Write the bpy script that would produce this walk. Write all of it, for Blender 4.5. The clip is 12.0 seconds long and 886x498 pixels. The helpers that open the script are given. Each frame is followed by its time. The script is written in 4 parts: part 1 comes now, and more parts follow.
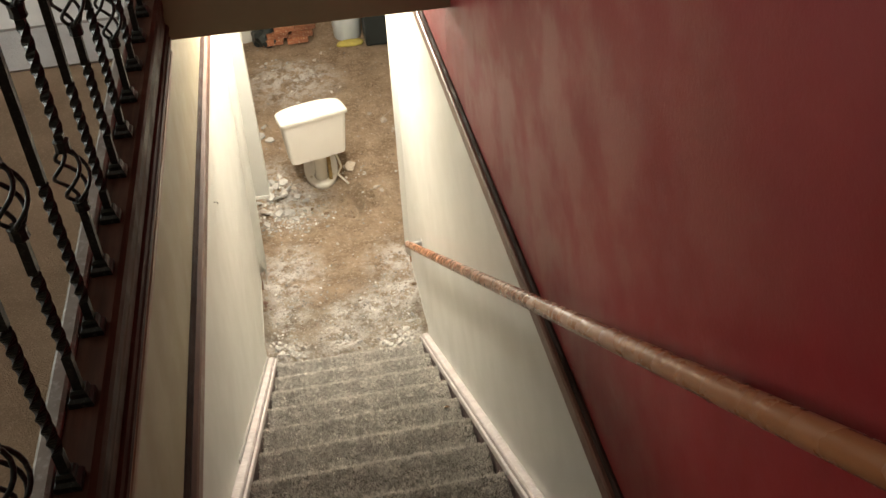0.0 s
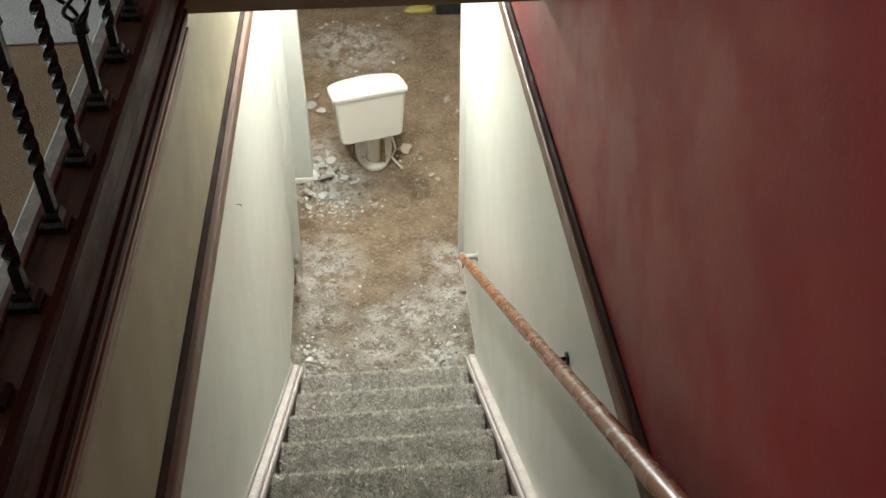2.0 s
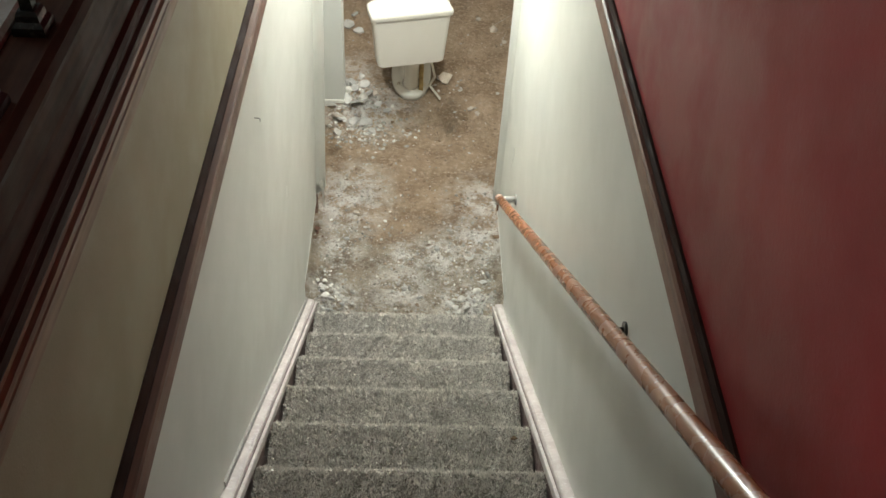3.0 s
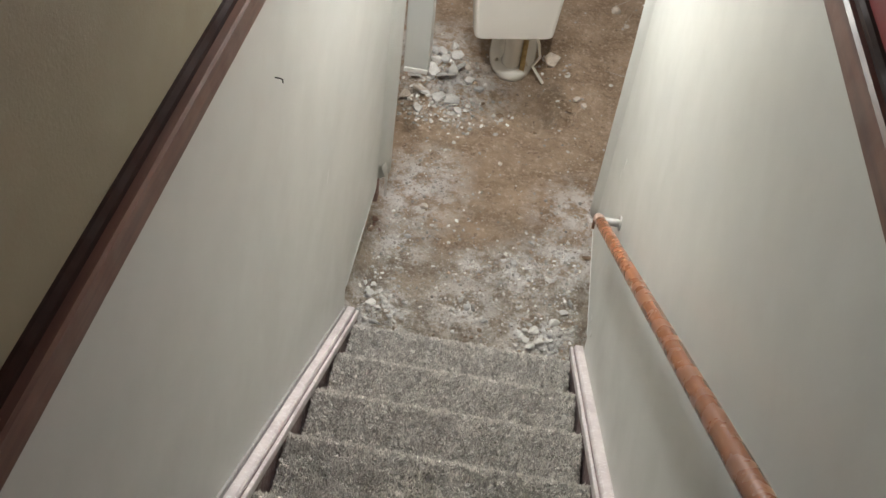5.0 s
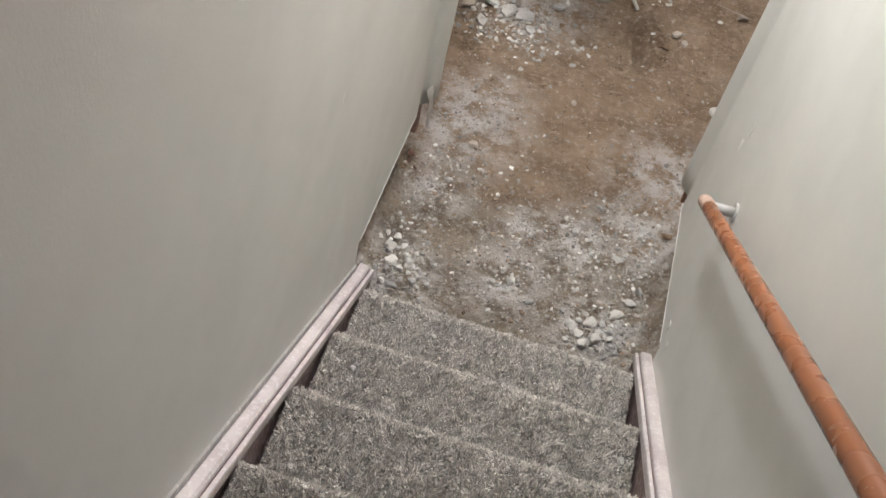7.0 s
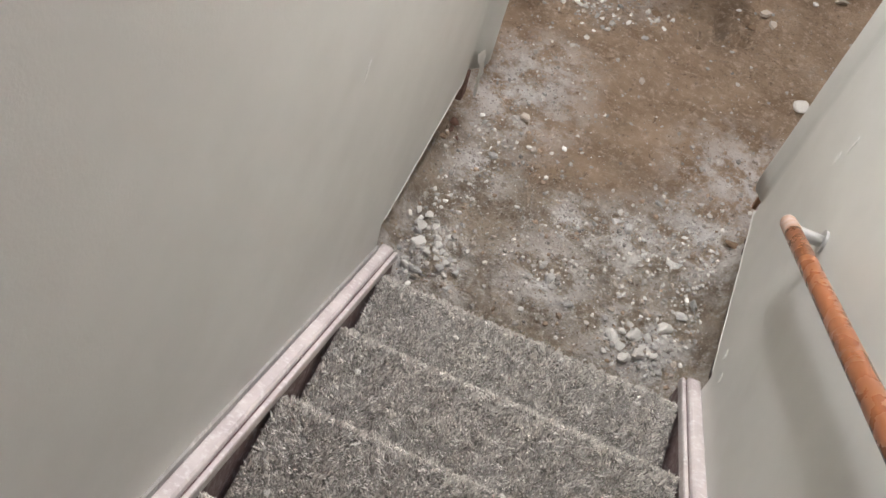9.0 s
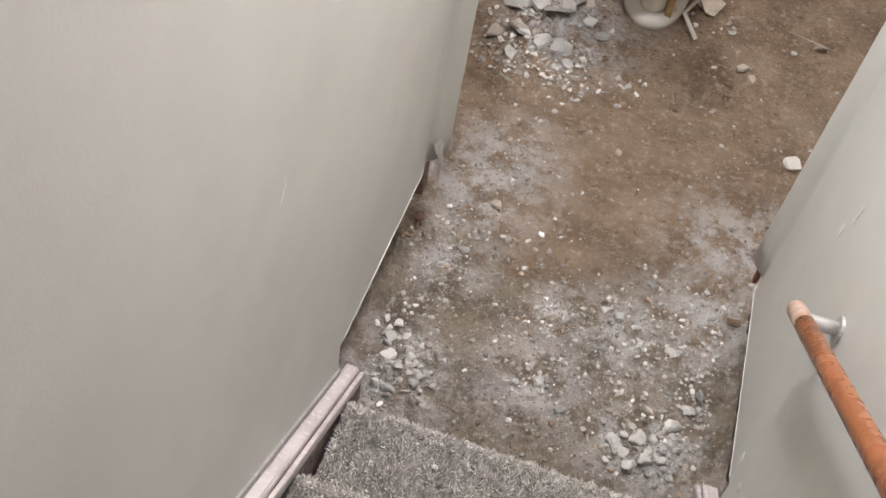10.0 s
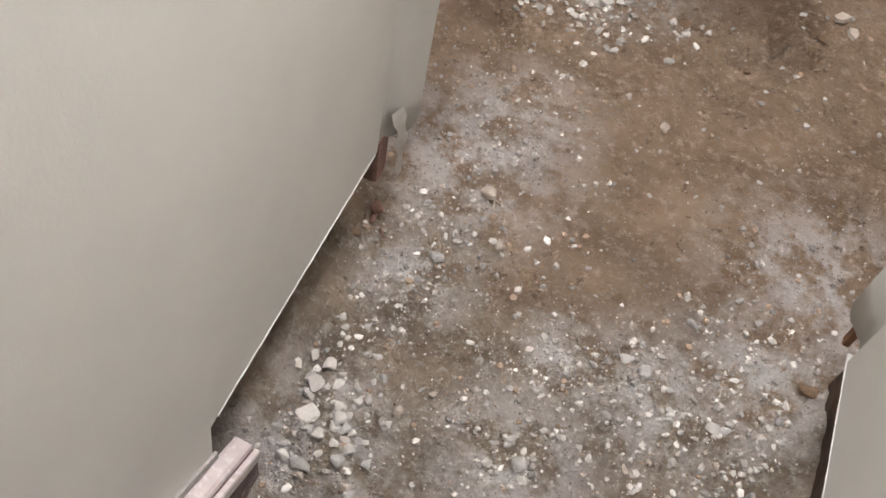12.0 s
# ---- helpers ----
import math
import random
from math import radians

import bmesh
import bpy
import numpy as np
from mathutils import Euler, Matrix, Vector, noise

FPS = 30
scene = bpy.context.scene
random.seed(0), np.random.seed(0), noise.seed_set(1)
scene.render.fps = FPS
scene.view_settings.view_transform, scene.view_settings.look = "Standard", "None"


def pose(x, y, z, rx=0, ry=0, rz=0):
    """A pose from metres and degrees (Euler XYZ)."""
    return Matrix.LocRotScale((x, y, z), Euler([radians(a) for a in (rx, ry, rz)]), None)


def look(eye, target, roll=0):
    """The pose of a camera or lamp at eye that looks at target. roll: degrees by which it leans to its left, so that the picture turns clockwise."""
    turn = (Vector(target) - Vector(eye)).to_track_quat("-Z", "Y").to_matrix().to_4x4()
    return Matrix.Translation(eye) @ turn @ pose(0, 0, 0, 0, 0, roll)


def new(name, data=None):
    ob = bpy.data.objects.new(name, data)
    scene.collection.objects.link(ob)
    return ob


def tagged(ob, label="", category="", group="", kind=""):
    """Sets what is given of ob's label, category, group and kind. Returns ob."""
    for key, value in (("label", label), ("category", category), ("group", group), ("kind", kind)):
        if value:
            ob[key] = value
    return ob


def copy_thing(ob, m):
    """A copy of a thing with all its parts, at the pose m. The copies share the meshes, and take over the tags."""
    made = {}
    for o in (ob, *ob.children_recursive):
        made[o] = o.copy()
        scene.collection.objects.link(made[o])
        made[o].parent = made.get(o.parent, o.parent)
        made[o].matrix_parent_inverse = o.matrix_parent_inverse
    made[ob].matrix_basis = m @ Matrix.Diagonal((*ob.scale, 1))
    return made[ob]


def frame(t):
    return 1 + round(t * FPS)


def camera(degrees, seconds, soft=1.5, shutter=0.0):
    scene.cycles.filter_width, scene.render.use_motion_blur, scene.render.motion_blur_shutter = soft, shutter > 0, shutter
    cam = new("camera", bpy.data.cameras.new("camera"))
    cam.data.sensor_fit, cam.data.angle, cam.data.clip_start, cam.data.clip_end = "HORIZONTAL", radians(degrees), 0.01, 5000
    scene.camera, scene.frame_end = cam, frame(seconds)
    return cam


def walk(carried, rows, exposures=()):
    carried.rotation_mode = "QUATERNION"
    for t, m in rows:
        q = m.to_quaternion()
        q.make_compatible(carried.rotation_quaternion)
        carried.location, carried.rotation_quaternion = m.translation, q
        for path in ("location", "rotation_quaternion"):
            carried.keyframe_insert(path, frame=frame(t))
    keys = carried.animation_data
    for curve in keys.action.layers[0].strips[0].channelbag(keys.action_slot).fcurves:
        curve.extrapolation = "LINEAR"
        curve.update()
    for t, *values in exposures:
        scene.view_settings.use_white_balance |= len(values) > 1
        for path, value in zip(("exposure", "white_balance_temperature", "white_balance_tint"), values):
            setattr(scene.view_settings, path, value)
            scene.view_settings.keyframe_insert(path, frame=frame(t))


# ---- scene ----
cam = camera(49.3, 12.0)
PATH = [
    (0, (0.434, -0.456, 4.060), (0.669, 1.112, 2.841), -3.2),
    (0.5, (0.433, -0.445, 4.067), (0.540, 1.116, 2.821), -4.3),
    (1, (0.410, -0.268, 4.076), (0.536, 1.285, 2.821), -2.6),
    (1.5, (0.416, -0.045, 4.039), (0.564, 1.505, 2.784), -0.6),
    (2, (0.489, 0.245, 3.832), (0.617, 1.779, 2.555), -0.0),
    (2.5, (0.482, 0.393, 3.752), (0.572, 1.875, 2.412), 0.6),
    (3, (0.471, 0.542, 3.579), (0.548, 1.994, 2.207), 3.7),
    (3.2, (0.487, 0.601, 3.573), (0.509, 2.034, 2.178), 1.8),
    (4.8, (0.487, 1.189, 3.149), (0.391, 2.605, 1.741), 6.6),
    (5, (0.507, 1.284, 3.068), (0.420, 2.695, 1.654), 7.0),
    (5.5, (0.537, 1.471, 2.966), (0.377, 2.865, 1.541), 7.0),
    (6, (0.499, 1.624, 2.778), (0.311, 3.004, 1.343), 7.4),
    (6.5, (0.467, 1.772, 2.738), (0.305, 3.065, 1.221), 9.6),
    (7, (0.430, 1.964, 2.549), (0.302, 3.235, 1.010), 12.9),
    (7.5, (0.403, 2.135, 2.414), (0.259, 3.394, 0.866), 14.3),
    (7.7, (0.372, 2.208, 2.358), (0.225, 3.454, 0.801), 14.9),
    (9.3, (0.415, 2.301, 2.350), (0.238, 3.459, 0.729), 16.5),
    (9.5, (0.437, 2.340, 2.347), (0.268, 3.511, 0.734), 15.1),
    (10, (0.419, 2.537, 2.203), (0.190, 3.806, 0.675), 9.8),
    (10.5, (0.437, 2.701, 2.088), (0.212, 3.950, 0.542), 9.8),
    (11, (0.468, 2.807, 1.989), (0.218, 4.041, 0.435), 13.6),
    (11.5, (0.401, 3.022, 1.792), (0.154, 4.207, 0.199), 15.5),
    (12, (0.404, 3.248, 1.716), (0.164, 4.364, 0.074), 12.2),
]
EXPOSURES = [(0, 0.65, 7700, 8), (0.4, 0.45, 7000, 4), (1.5, 0.42, 6550, -1), (3.2, 0.25, 6400, 0), (5, 0.08, 6300, 8), (7.5, 0.06, 6250, 12), (9.5, 0.14, 6250, 14), (12, 0.18, 6400, 16)]
walk(cam, [(t, look(eye, target, roll)) for t, eye, target, roll in PATH], EXPOSURES)

# ---- world and light ----
world = bpy.data.worlds.new("world")
scene.world = world
world.use_nodes = True
wn = world.node_tree
sky = wn.nodes.new("ShaderNodeTexSky")
sky.sky_type, sky.sun_disc, sky.sun_elevation, sky.sun_rotation = "NISHITA", False, radians(35), radians(120)
wn.links.new(sky.outputs[0], wn.nodes["Background"].inputs[0])
wn.nodes["Background"].inputs[1].default_value = 0.1


def lamp(name, kind, m, watts, size, colour, size_y=None):
    data = bpy.data.lights.new(name, kind)
    data.energy, data.color = watts, colour
    if kind == "AREA":
        data.size = size
        if size_y:
            data.shape, data.size_y = "RECTANGLE", size_y
    else:
        data.shadow_soft_size = size
    ob = new(name, data)
    ob.matrix_world = m
    return ob


# daylight through the upstairs window, the basement's ceiling lamp, two added unseen fill lamps
lamp("window_daylight", "AREA", look((-3.85, 3.3, 3.9), (0.0, 2.2, 2.9)), 84, 2.6, (0.82, 0.92, 1.0), 1.25)
lamp("stair_foot_lamp", "POINT", look((0.31, 4.25, 2.54), (0.31, 4.25, 0)), 86, 0.09, (0.97, 0.985, 0.98))
# fill added to brighten the dirt floor past the stair
lamp("basement_fill", "POINT", look((0.45, 5.8, 2.45), (0.45, 5.8, 0)), 68, 0.08, (1.0, 0.96, 0.90))
# weak unseen fill, added to lift the brown upstairs carpet
lamp("landing_fill", "AREA", look((-1.2, -1.2, 5.15), (-1.2, -1.2, 0)), 3, 0.35, (1.0, 0.97, 0.92))


# ---- materials ----
def mix_rgb(nt, fac, a, b):
    n = nt.nodes.new("ShaderNodeMix")
    n.data_type = "RGBA"
    for sock, v in ((n.inputs[0], fac), (n.inputs[6], a), (n.inputs[7], b)):
        if isinstance(v, (tuple, list)):
            sock.default_value = (*v, 1)
        elif isinstance(v, (int, float)):
            sock.default_value = v
        else:
            nt.links.new(v, sock)
    return n.outputs[2]


def noise_of(nt, scale, detail=4, rough=0.55, lo=0.4, hi=0.6, stretch=None):
    tc = nt.nodes.new("ShaderNodeTexCoord").outputs["Object"]
    if stretch:
        mp = nt.nodes.new("ShaderNodeMapping")
        mp.inputs["Scale"].default_value = stretch
        nt.links.new(tc, mp.inputs[0])
        tc = mp.outputs[0]
    n = nt.nodes.new("ShaderNodeTexNoise")
    n.inputs["Scale"].default_value, n.inputs["Detail"].default_value, n.inputs["Roughness"].default_value = scale, detail, rough
    nt.links.new(tc, n.inputs["Vector"])
    r = nt.nodes.new("ShaderNodeMapRange")
    r.inputs[1].default_value, r.inputs[2].default_value = lo, hi
    nt.links.new(n.outputs[0], r.inputs[0])
    return r.outputs[0]


def material(name, colour, dark, light=None, rough=0.6, scale=6, fine=90, bump=0.15, bump_dist=0.002, stretch=None, metal=0.0, spec=0.5, jitter=0.0, island=0.0, bump_scale=None):
    m = bpy.data.materials.new(name)
    m.use_nodes = True
    nt = m.node_tree
    b = nt.nodes["Principled BSDF"]
    c = mix_rgb(nt, noise_of(nt, scale, 5, 0.6, 0.38, 0.66, stretch), colour, dark)
    if light:
        c = mix_rgb(nt, noise_of(nt, fine, 3, 0.6, 0.52, 0.72, stretch), c, light)
    if island:
        gi = nt.nodes.new("ShaderNodeNewGeometry")
        sp = nt.nodes.new("ShaderNodeMapRange")
        sp.inputs[3].default_value, sp.inputs[4].default_value = 1 - island, 1 + island
        nt.links.new(gi.outputs["Random Per Island"], sp.inputs[0])
        hs = nt.nodes.new("ShaderNodeHueSaturation")
        nt.links.new(sp.outputs[0], hs.inputs["Value"])
        nt.links.new(c, hs.inputs["Color"])
        c = hs.outputs[0]
    if jitter:
        oi = nt.nodes.new("ShaderNodeObjectInfo")
        mul = nt.nodes.new("ShaderNodeMapRange")
        mul.inputs[3].default_value, mul.inputs[4].default_value = 1 - jitter, 1 + jitter
        nt.links.new(oi.outputs["Random"], mul.inputs[0])
        hsv = nt.nodes.new("ShaderNodeHueSaturation")
        nt.links.new(mul.outputs[0], hsv.inputs["Value"])
        nt.links.new(c, hsv.inputs["Color"])
        c = hsv.outputs[0]
    nt.links.new(c, b.inputs["Base Color"])
    b.inputs["Metallic"].default_value = metal
    b.inputs["Specular IOR Level"].default_value = spec
    rr = nt.nodes.new("ShaderNodeMapRange")
    rr.inputs[3].default_value, rr.inputs[4].default_value = rough * 0.85, min(1, rough * 1.15)
    nt.links.new(noise_of(nt, scale * 2.3), rr.inputs[0])
    nt.links.new(rr.outputs[0], b.inputs["Roughness"])
    if bump:
        bn = nt.nodes.new("ShaderNodeBump")
        bn.inputs["Strength"].default_value, bn.inputs["Distance"].default_value = bump, bump_dist
        nt.links.new(noise_of(nt, bump_scale or fine, 4, 0.6, 0.2, 0.8, stretch), bn.inputs["Height"])
        nt.links.new(bn.outputs[0], b.inputs["Normal"])
    return m


CREAM = material("cream_wall_paint", (0.60, 0.597, 0.562), (0.555, 0.552, 0.517), None, 0.40, 2.2, 170, 0.10, 0.002)
BEIGE = material("beige_wall_paint", (0.34, 0.30, 0.195), (0.30, 0.262, 0.17), None, 0.6, 2, 160, 0.15, 0.002)
RED = material("red_wall_paint", (0.235, 0.014, 0.016), (0.195, 0.012, 0.014), None, 0.44, 2.5, 120, 0.14, 0.002, spec=0.28)
DARK_WOOD = material("dark_stained_wood", (0.080, 0.036, 0.024), (0.040, 0.018, 0.012), None, 0.55, 5, 60, 0.05, 0.001, (9, 0.7, 9), spec=0.1)
# near-black brown that stands for the shadow above the trims
TRIM_SHADE = material("trim_shadow_strip", (0.042, 0.019, 0.013), (0.026, 0.012, 0.009), None, 0.8, 5, 60, 0, spec=0.1)
BROWN_TRIM = material("brown_stained_trim", (0.175, 0.075, 0.047), (0.105, 0.043, 0.029), None, 0.45, 5, 60, 0.12, 0.001, (9, 0.6, 9))
RAIL_WOOD = material("varnished_orange_wood", (0.265, 0.094, 0.037), (0.238, 0.083, 0.033), None, 0.27, 7, 40, 0.05, 0.001, (14, 0.5, 0.5))
WORN_PAINT = material("worn_rail_tip", (0.38, 0.29, 0.25), (0.30, 0.16, 0.10), None, 0.7, 28, 80, 0.2, 0.001)
IRON = material("black_iron", (0.016, 0.018, 0.017), (0.010, 0.010, 0.010), (0.05, 0.055, 0.05), 0.42, 20, 140, 0.25, 0.001, metal=0.35)
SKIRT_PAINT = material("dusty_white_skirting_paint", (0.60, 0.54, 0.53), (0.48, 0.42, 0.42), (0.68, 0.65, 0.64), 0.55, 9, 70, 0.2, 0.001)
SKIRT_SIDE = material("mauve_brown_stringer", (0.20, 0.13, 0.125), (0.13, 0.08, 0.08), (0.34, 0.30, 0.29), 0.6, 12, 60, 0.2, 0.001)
CARPET = material("grey_stair_carpet", (0.36, 0.34, 0.315), (0.24, 0.225, 0.21), (0.48, 0.46, 0.44), 0.95, 7, 230, 1.0, 0.008, spec=0.1, bump_scale=210)
TUFT = material("grey_carpet_pile", (0.72, 0.68, 0.64), (0.53, 0.50, 0.47), (0.80, 0.77, 0.74), 0.95, 9, 160, 0, spec=0.05, island=0.34)
# paler pile for step edges: wear plus the light they catch, in colour
EDGE_TUFT = material("worn_highlit_carpet_edge", (0.86, 0.82, 0.775), (0.74, 0.70, 0.66), None, 0.95, 12, 160, 0, spec=0.05, island=0.2)
CARPET_UP = material("brown_carpet", (0.46, 0.32, 0.215), (0.34, 0.235, 0.155), (0.56, 0.40, 0.28), 0.95, 5, 240, 1.0, 0.006, spec=0.05, bump_scale=300)
# lit copy of the brown carpet: window light put into its colour
CARPET_LIT = material("window_lit_carpet", (0.66, 0.64, 0.62), (0.55, 0.53, 0.52), (0.72, 0.71, 0.7), 0.95, 5, 190, 1.0, 0.006, spec=0.1, bump_scale=180)
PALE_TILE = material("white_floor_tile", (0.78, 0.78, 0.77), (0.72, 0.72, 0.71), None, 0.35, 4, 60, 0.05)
CEILING = material("ceiling_paint", (0.68, 0.65, 0.60), (0.62, 0.59, 0.54), None, 0.8, 3, 110, 0.3)
PORCELAIN = material("white_porcelain", (0.80, 0.77, 0.71), (0.77, 0.74, 0.68), None, 0.16, 3, 30, 0)
GRIMY = material("grimy_porcelain", (0.72, 0.68, 0.60), (0.50, 0.42, 0.30), (0.78, 0.75, 0.70), 0.35, 14, 50, 0.1)
YELLOW_PIPE = material("yellowed_wax", (0.50, 0.36, 0.16), (0.30, 0.20, 0.09), None, 0.6, 30, 80, 0.2)
CHUNK = material("plaster_chunk", (0.54, 0.52, 0.50), (0.40, 0.38, 0.36), (0.66, 0.65, 0.64), 0.9, 22, 120, 0.5, 0.003, jitter=0.25)
PALE_CHUNK = material("white_plaster_chunk", (0.73, 0.70, 0.665), (0.56, 0.53, 0.49), None, 0.9, 25, 120, 0.5, 0.003, jitter=0.15)
TAN_CHUNK = material("tan_plaster_chunk", (0.52, 0.45, 0.385), (0.38, 0.32, 0.265), (0.64, 0.60, 0.56), 0.9, 25, 120, 0.5, 0.003, jitter=0.25)
DIRT_CLOD = material("dirt_clod", (0.27, 0.18, 0.115), (0.19, 0.125, 0.08), None, 0.95, 25, 120, 0.5, 0.003, jitter=0.3)
CRUMB = material("plaster_crumb", (0.72, 0.69, 0.65), (0.54, 0.50, 0.45), None, 0.9, 8, 120, 0, island=0.35)
RUBBLE_GREY = material("grey_rubble", (0.50, 0.475, 0.445), (0.36, 0.335, 0.305), None, 0.9, 20, 120, 0.3, 0.002, island=0.35)
RUBBLE_WHITE = material("white_rubble", (0.80, 0.78, 0.75), (0.66, 0.63, 0.59), None, 0.9, 20, 120, 0.3, 0.002, island=0.2)
GREY_CRUMB = material("dusty_crumb", (0.44, 0.41, 0.38), (0.32, 0.29, 0.26), None, 0.9, 8, 120, 0, island=0.4)
BROWN_CRUMB = material("dirt_crumb", (0.38, 0.285, 0.21), (0.29, 0.21, 0.15), None, 0.95, 8, 120, 0, island=0.3)
# dark brown for the shaded gap under the walls
GAP_SOLE = material("gap_shade_sole_plate", (0.10, 0.060, 0.042), (0.05, 0.032, 0.024), None, 0.85, 9, 60, 0.4, 0.003)
RUST = material("rust_red_block", (0.26, 0.15, 0.115), (0.19, 0.11, 0.085), None, 0.9, 30, 100, 0.3, 0.003)
STUD_WOOD = material("orange_brown_stud", (0.36, 0.19, 0.11), (0.25, 0.12, 0.07), None, 0.85, 14, 60, 0.2, 0.002, (8, 8, 1))
SKIRT_GREY = material("grey_strip_paint", (0.42, 0.40, 0.39), (0.34, 0.32, 0.31), (0.55, 0.53, 0.51), 0.8, 18, 60, 0.2, 0.001)
# worn tan, lightened to carry the highlights along the moulding's beads
TAN_TRIM = material("worn_tan_highlit_moulding", (0.30, 0.20, 0.12), (0.15, 0.085, 0.05), None, 0.45, 6, 60, 0.1, 0.001, (9, 0.6, 9))
DUSTY_LEDGE = material("dusty_grey_ledge_strip", (0.30, 0.27, 0.24), (0.20, 0.17, 0.15), (0.40, 0.37, 0.34), 0.8, 12, 60, 0.1, 0.001)
RED_BRICK = material("red_brick", (0.33, 0.12, 0.06), (0.22, 0.08, 0.045), (0.45, 0.3, 0.2), 0.9, 14, 60, 0.3, 0.003, jitter=0.3)
BLUE_WHITE = material("pale_blue_plastic", (0.60, 0.66, 0.70), (0.54, 0.6, 0.64), None, 0.4, 6, 50, 0)
BLACK_PLASTIC = material("black_plastic", (0.022, 0.030, 0.032), (0.015, 0.02, 0.02), None, 0.45, 6, 50, 0.1)
YELLOW = material("faded_yellow_cloth", (0.55, 0.46, 0.12), (0.42, 0.34, 0.1), None, 0.9, 12, 60, 0.2)
STEEL = material("painted_steel_bracket", (0.50, 0.49, 0.48), (0.38, 0.37, 0.36), None, 0.45, 25, 80, 0.1, metal=0.3)
NAIL = material("dark_nail", (0.06, 0.055, 0.05), (0.04, 0.04, 0.035), None, 0.4, 25, 80, 0, metal=0.7)
SCUFF = material("scraped_pale_paint", (0.72, 0.715, 0.69), (0.66, 0.655, 0.62), None, 0.7, 40, 90, 0.2, 0.001)
BARE = material("bare_gypsum", (0.82, 0.80, 0.76), (0.72, 0.69, 0.64), None, 0.9, 30, 90, 0.4, 0.002)


def dirt_material():
    m = bpy.data.materials.new("bare_dirt_with_plaster_dust")
    m.use_nodes = True
    nt = m.node_tree
    b = nt.nodes["Principled BSDF"]
    brown = mix_rgb(nt, noise_of(nt, 4.5, 7, 0.66, 0.36, 0.62), (0.45, 0.333, 0.238), (0.27, 0.19, 0.128))
    brown = mix_rgb(nt, noise_of(nt, 38, 6, 0.75, 0.52, 0.66), brown, (0.57, 0.44, 0.345))
    olive = mix_rgb(nt, noise_of(nt, 6, 7, 0.66, 0.38, 0.62), (0.40, 0.325, 0.252), (0.22, 0.175, 0.135))
    olive = mix_rgb(nt, noise_of(nt, 45, 6, 0.75, 0.52, 0.66), olive, (0.54, 0.50, 0.445))
    tc = nt.nodes.new("ShaderNodeTexCoord").outputs["Object"]
    sep = nt.nodes.new("ShaderNodeSeparateXYZ")
    nt.links.new(tc, sep.inputs[0])
    wob = nt.nodes.new("ShaderNodeMath")
    wob.operation = "MULTIPLY_ADD"
    nt.links.new(noise_of(nt, 2.6, 4, 0.6, 0.25, 0.75), wob.inputs[0])
    wob.inputs[1].default_value = 0.7
    nt.links.new(sep.outputs[1], wob.inputs[2])
    edge = nt.nodes.new("ShaderNodeMapRange")
    edge.inputs[1].default_value, edge.inputs[2].default_value = 4.62, 4.98
    nt.links.new(wob.outputs[0], edge.inputs[0])
    c = mix_rgb(nt, edge.outputs[0], olive, brown)
    # spilled plaster dust: spots of it and a fine scatter, thick by the stair and under the corners
    total = None
    for x, y, r in DUST:
        d = nt.nodes.new("ShaderNodeVectorMath")
        d.operation = "DISTANCE"
        nt.links.new(tc, d.inputs[0])
        d.inputs[1].default_value = (x, y, 0)
        q = nt.nodes.new("ShaderNodeMapRange")
        q.inputs[1].default_value, q.inputs[2].default_value = r * 1.5, r * 0.1
        nt.links.new(d.outputs["Value"], q.inputs[0])
        if total is None:
            total = q.outputs[0]
        else:
            mx = nt.nodes.new("ShaderNodeMath")
            mx.operation = "MAXIMUM"
            nt.links.new(total, mx.inputs[0])
            nt.links.new(q.outputs[0], mx.inputs[1])
            total = mx.outputs[0]
    g = nt.nodes.new("ShaderNodeMath")
    g.operation = "MULTIPLY"
    nt.links.new(total, g.inputs[0])
    nt.links.new(noise_of(nt, 10, 9, 0.68, 0.43, 0.56), g.inputs[1])
    c = mix_rgb(nt, g.outputs[0], c, (0.78, 0.75, 0.735))
    far = nt.nodes.new("ShaderNodeMath")
    far.operation = "MULTIPLY"
    nt.links.new(noise_of(nt, 1.6, 5, 0.6, 0.55, 0.78), far.inputs[0])
    nt.links.new(noise_of(nt, 18, 6, 0.7, 0.42, 0.66), far.inputs[1])
    c = mix_rgb(nt, far.outputs[0], c, (0.48, 0.43, 0.37))
    c = mix_rgb(nt, noise_of(nt, 120, 2, 0.5, 0.69, 0.75), c, (0.56, 0.51, 0.44))
    c = mix_rgb(nt, noise_of(nt, 26, 7, 0.75, 0.58, 0.68), c, (0.15, 0.105, 0.075))
    nt.links.new(c, b.inputs["Base Color"])
    b.inputs["Roughness"].default_value = 0.95
    b.inputs["Specular IOR Level"].default_value = 0.2
    bn = nt.nodes.new("ShaderNodeBump")
    bn.inputs["Strength"].default_value, bn.inputs["Distance"].default_value = 1.0, 0.02
    nt.links.new(noise_of(nt, 60, 7, 0.7, 0.2, 0.8), bn.inputs["Height"])
    nt.links.new(bn.outputs[0], b.inputs["Normal"])
    return m


DUST = [(0.10, 3.88, 0.17), (0.79, 3.92, 0.17), (0.67, 4.27, 0.16), (0.45, 4.02, 0.15), (0.13, 4.32, 0.11), (0.88, 4.40, 0.19), (0.12, 4.68, 0.22), (0.95, 4.72, 0.22), (0.20, 5.58, 0.26), (-0.05, 5.9, 0.3), (0.35, 7.5, 0.35), (0.47, 4.27, 0.10), (0.17, 4.84, 0.17)]
DIRT = dirt_material()


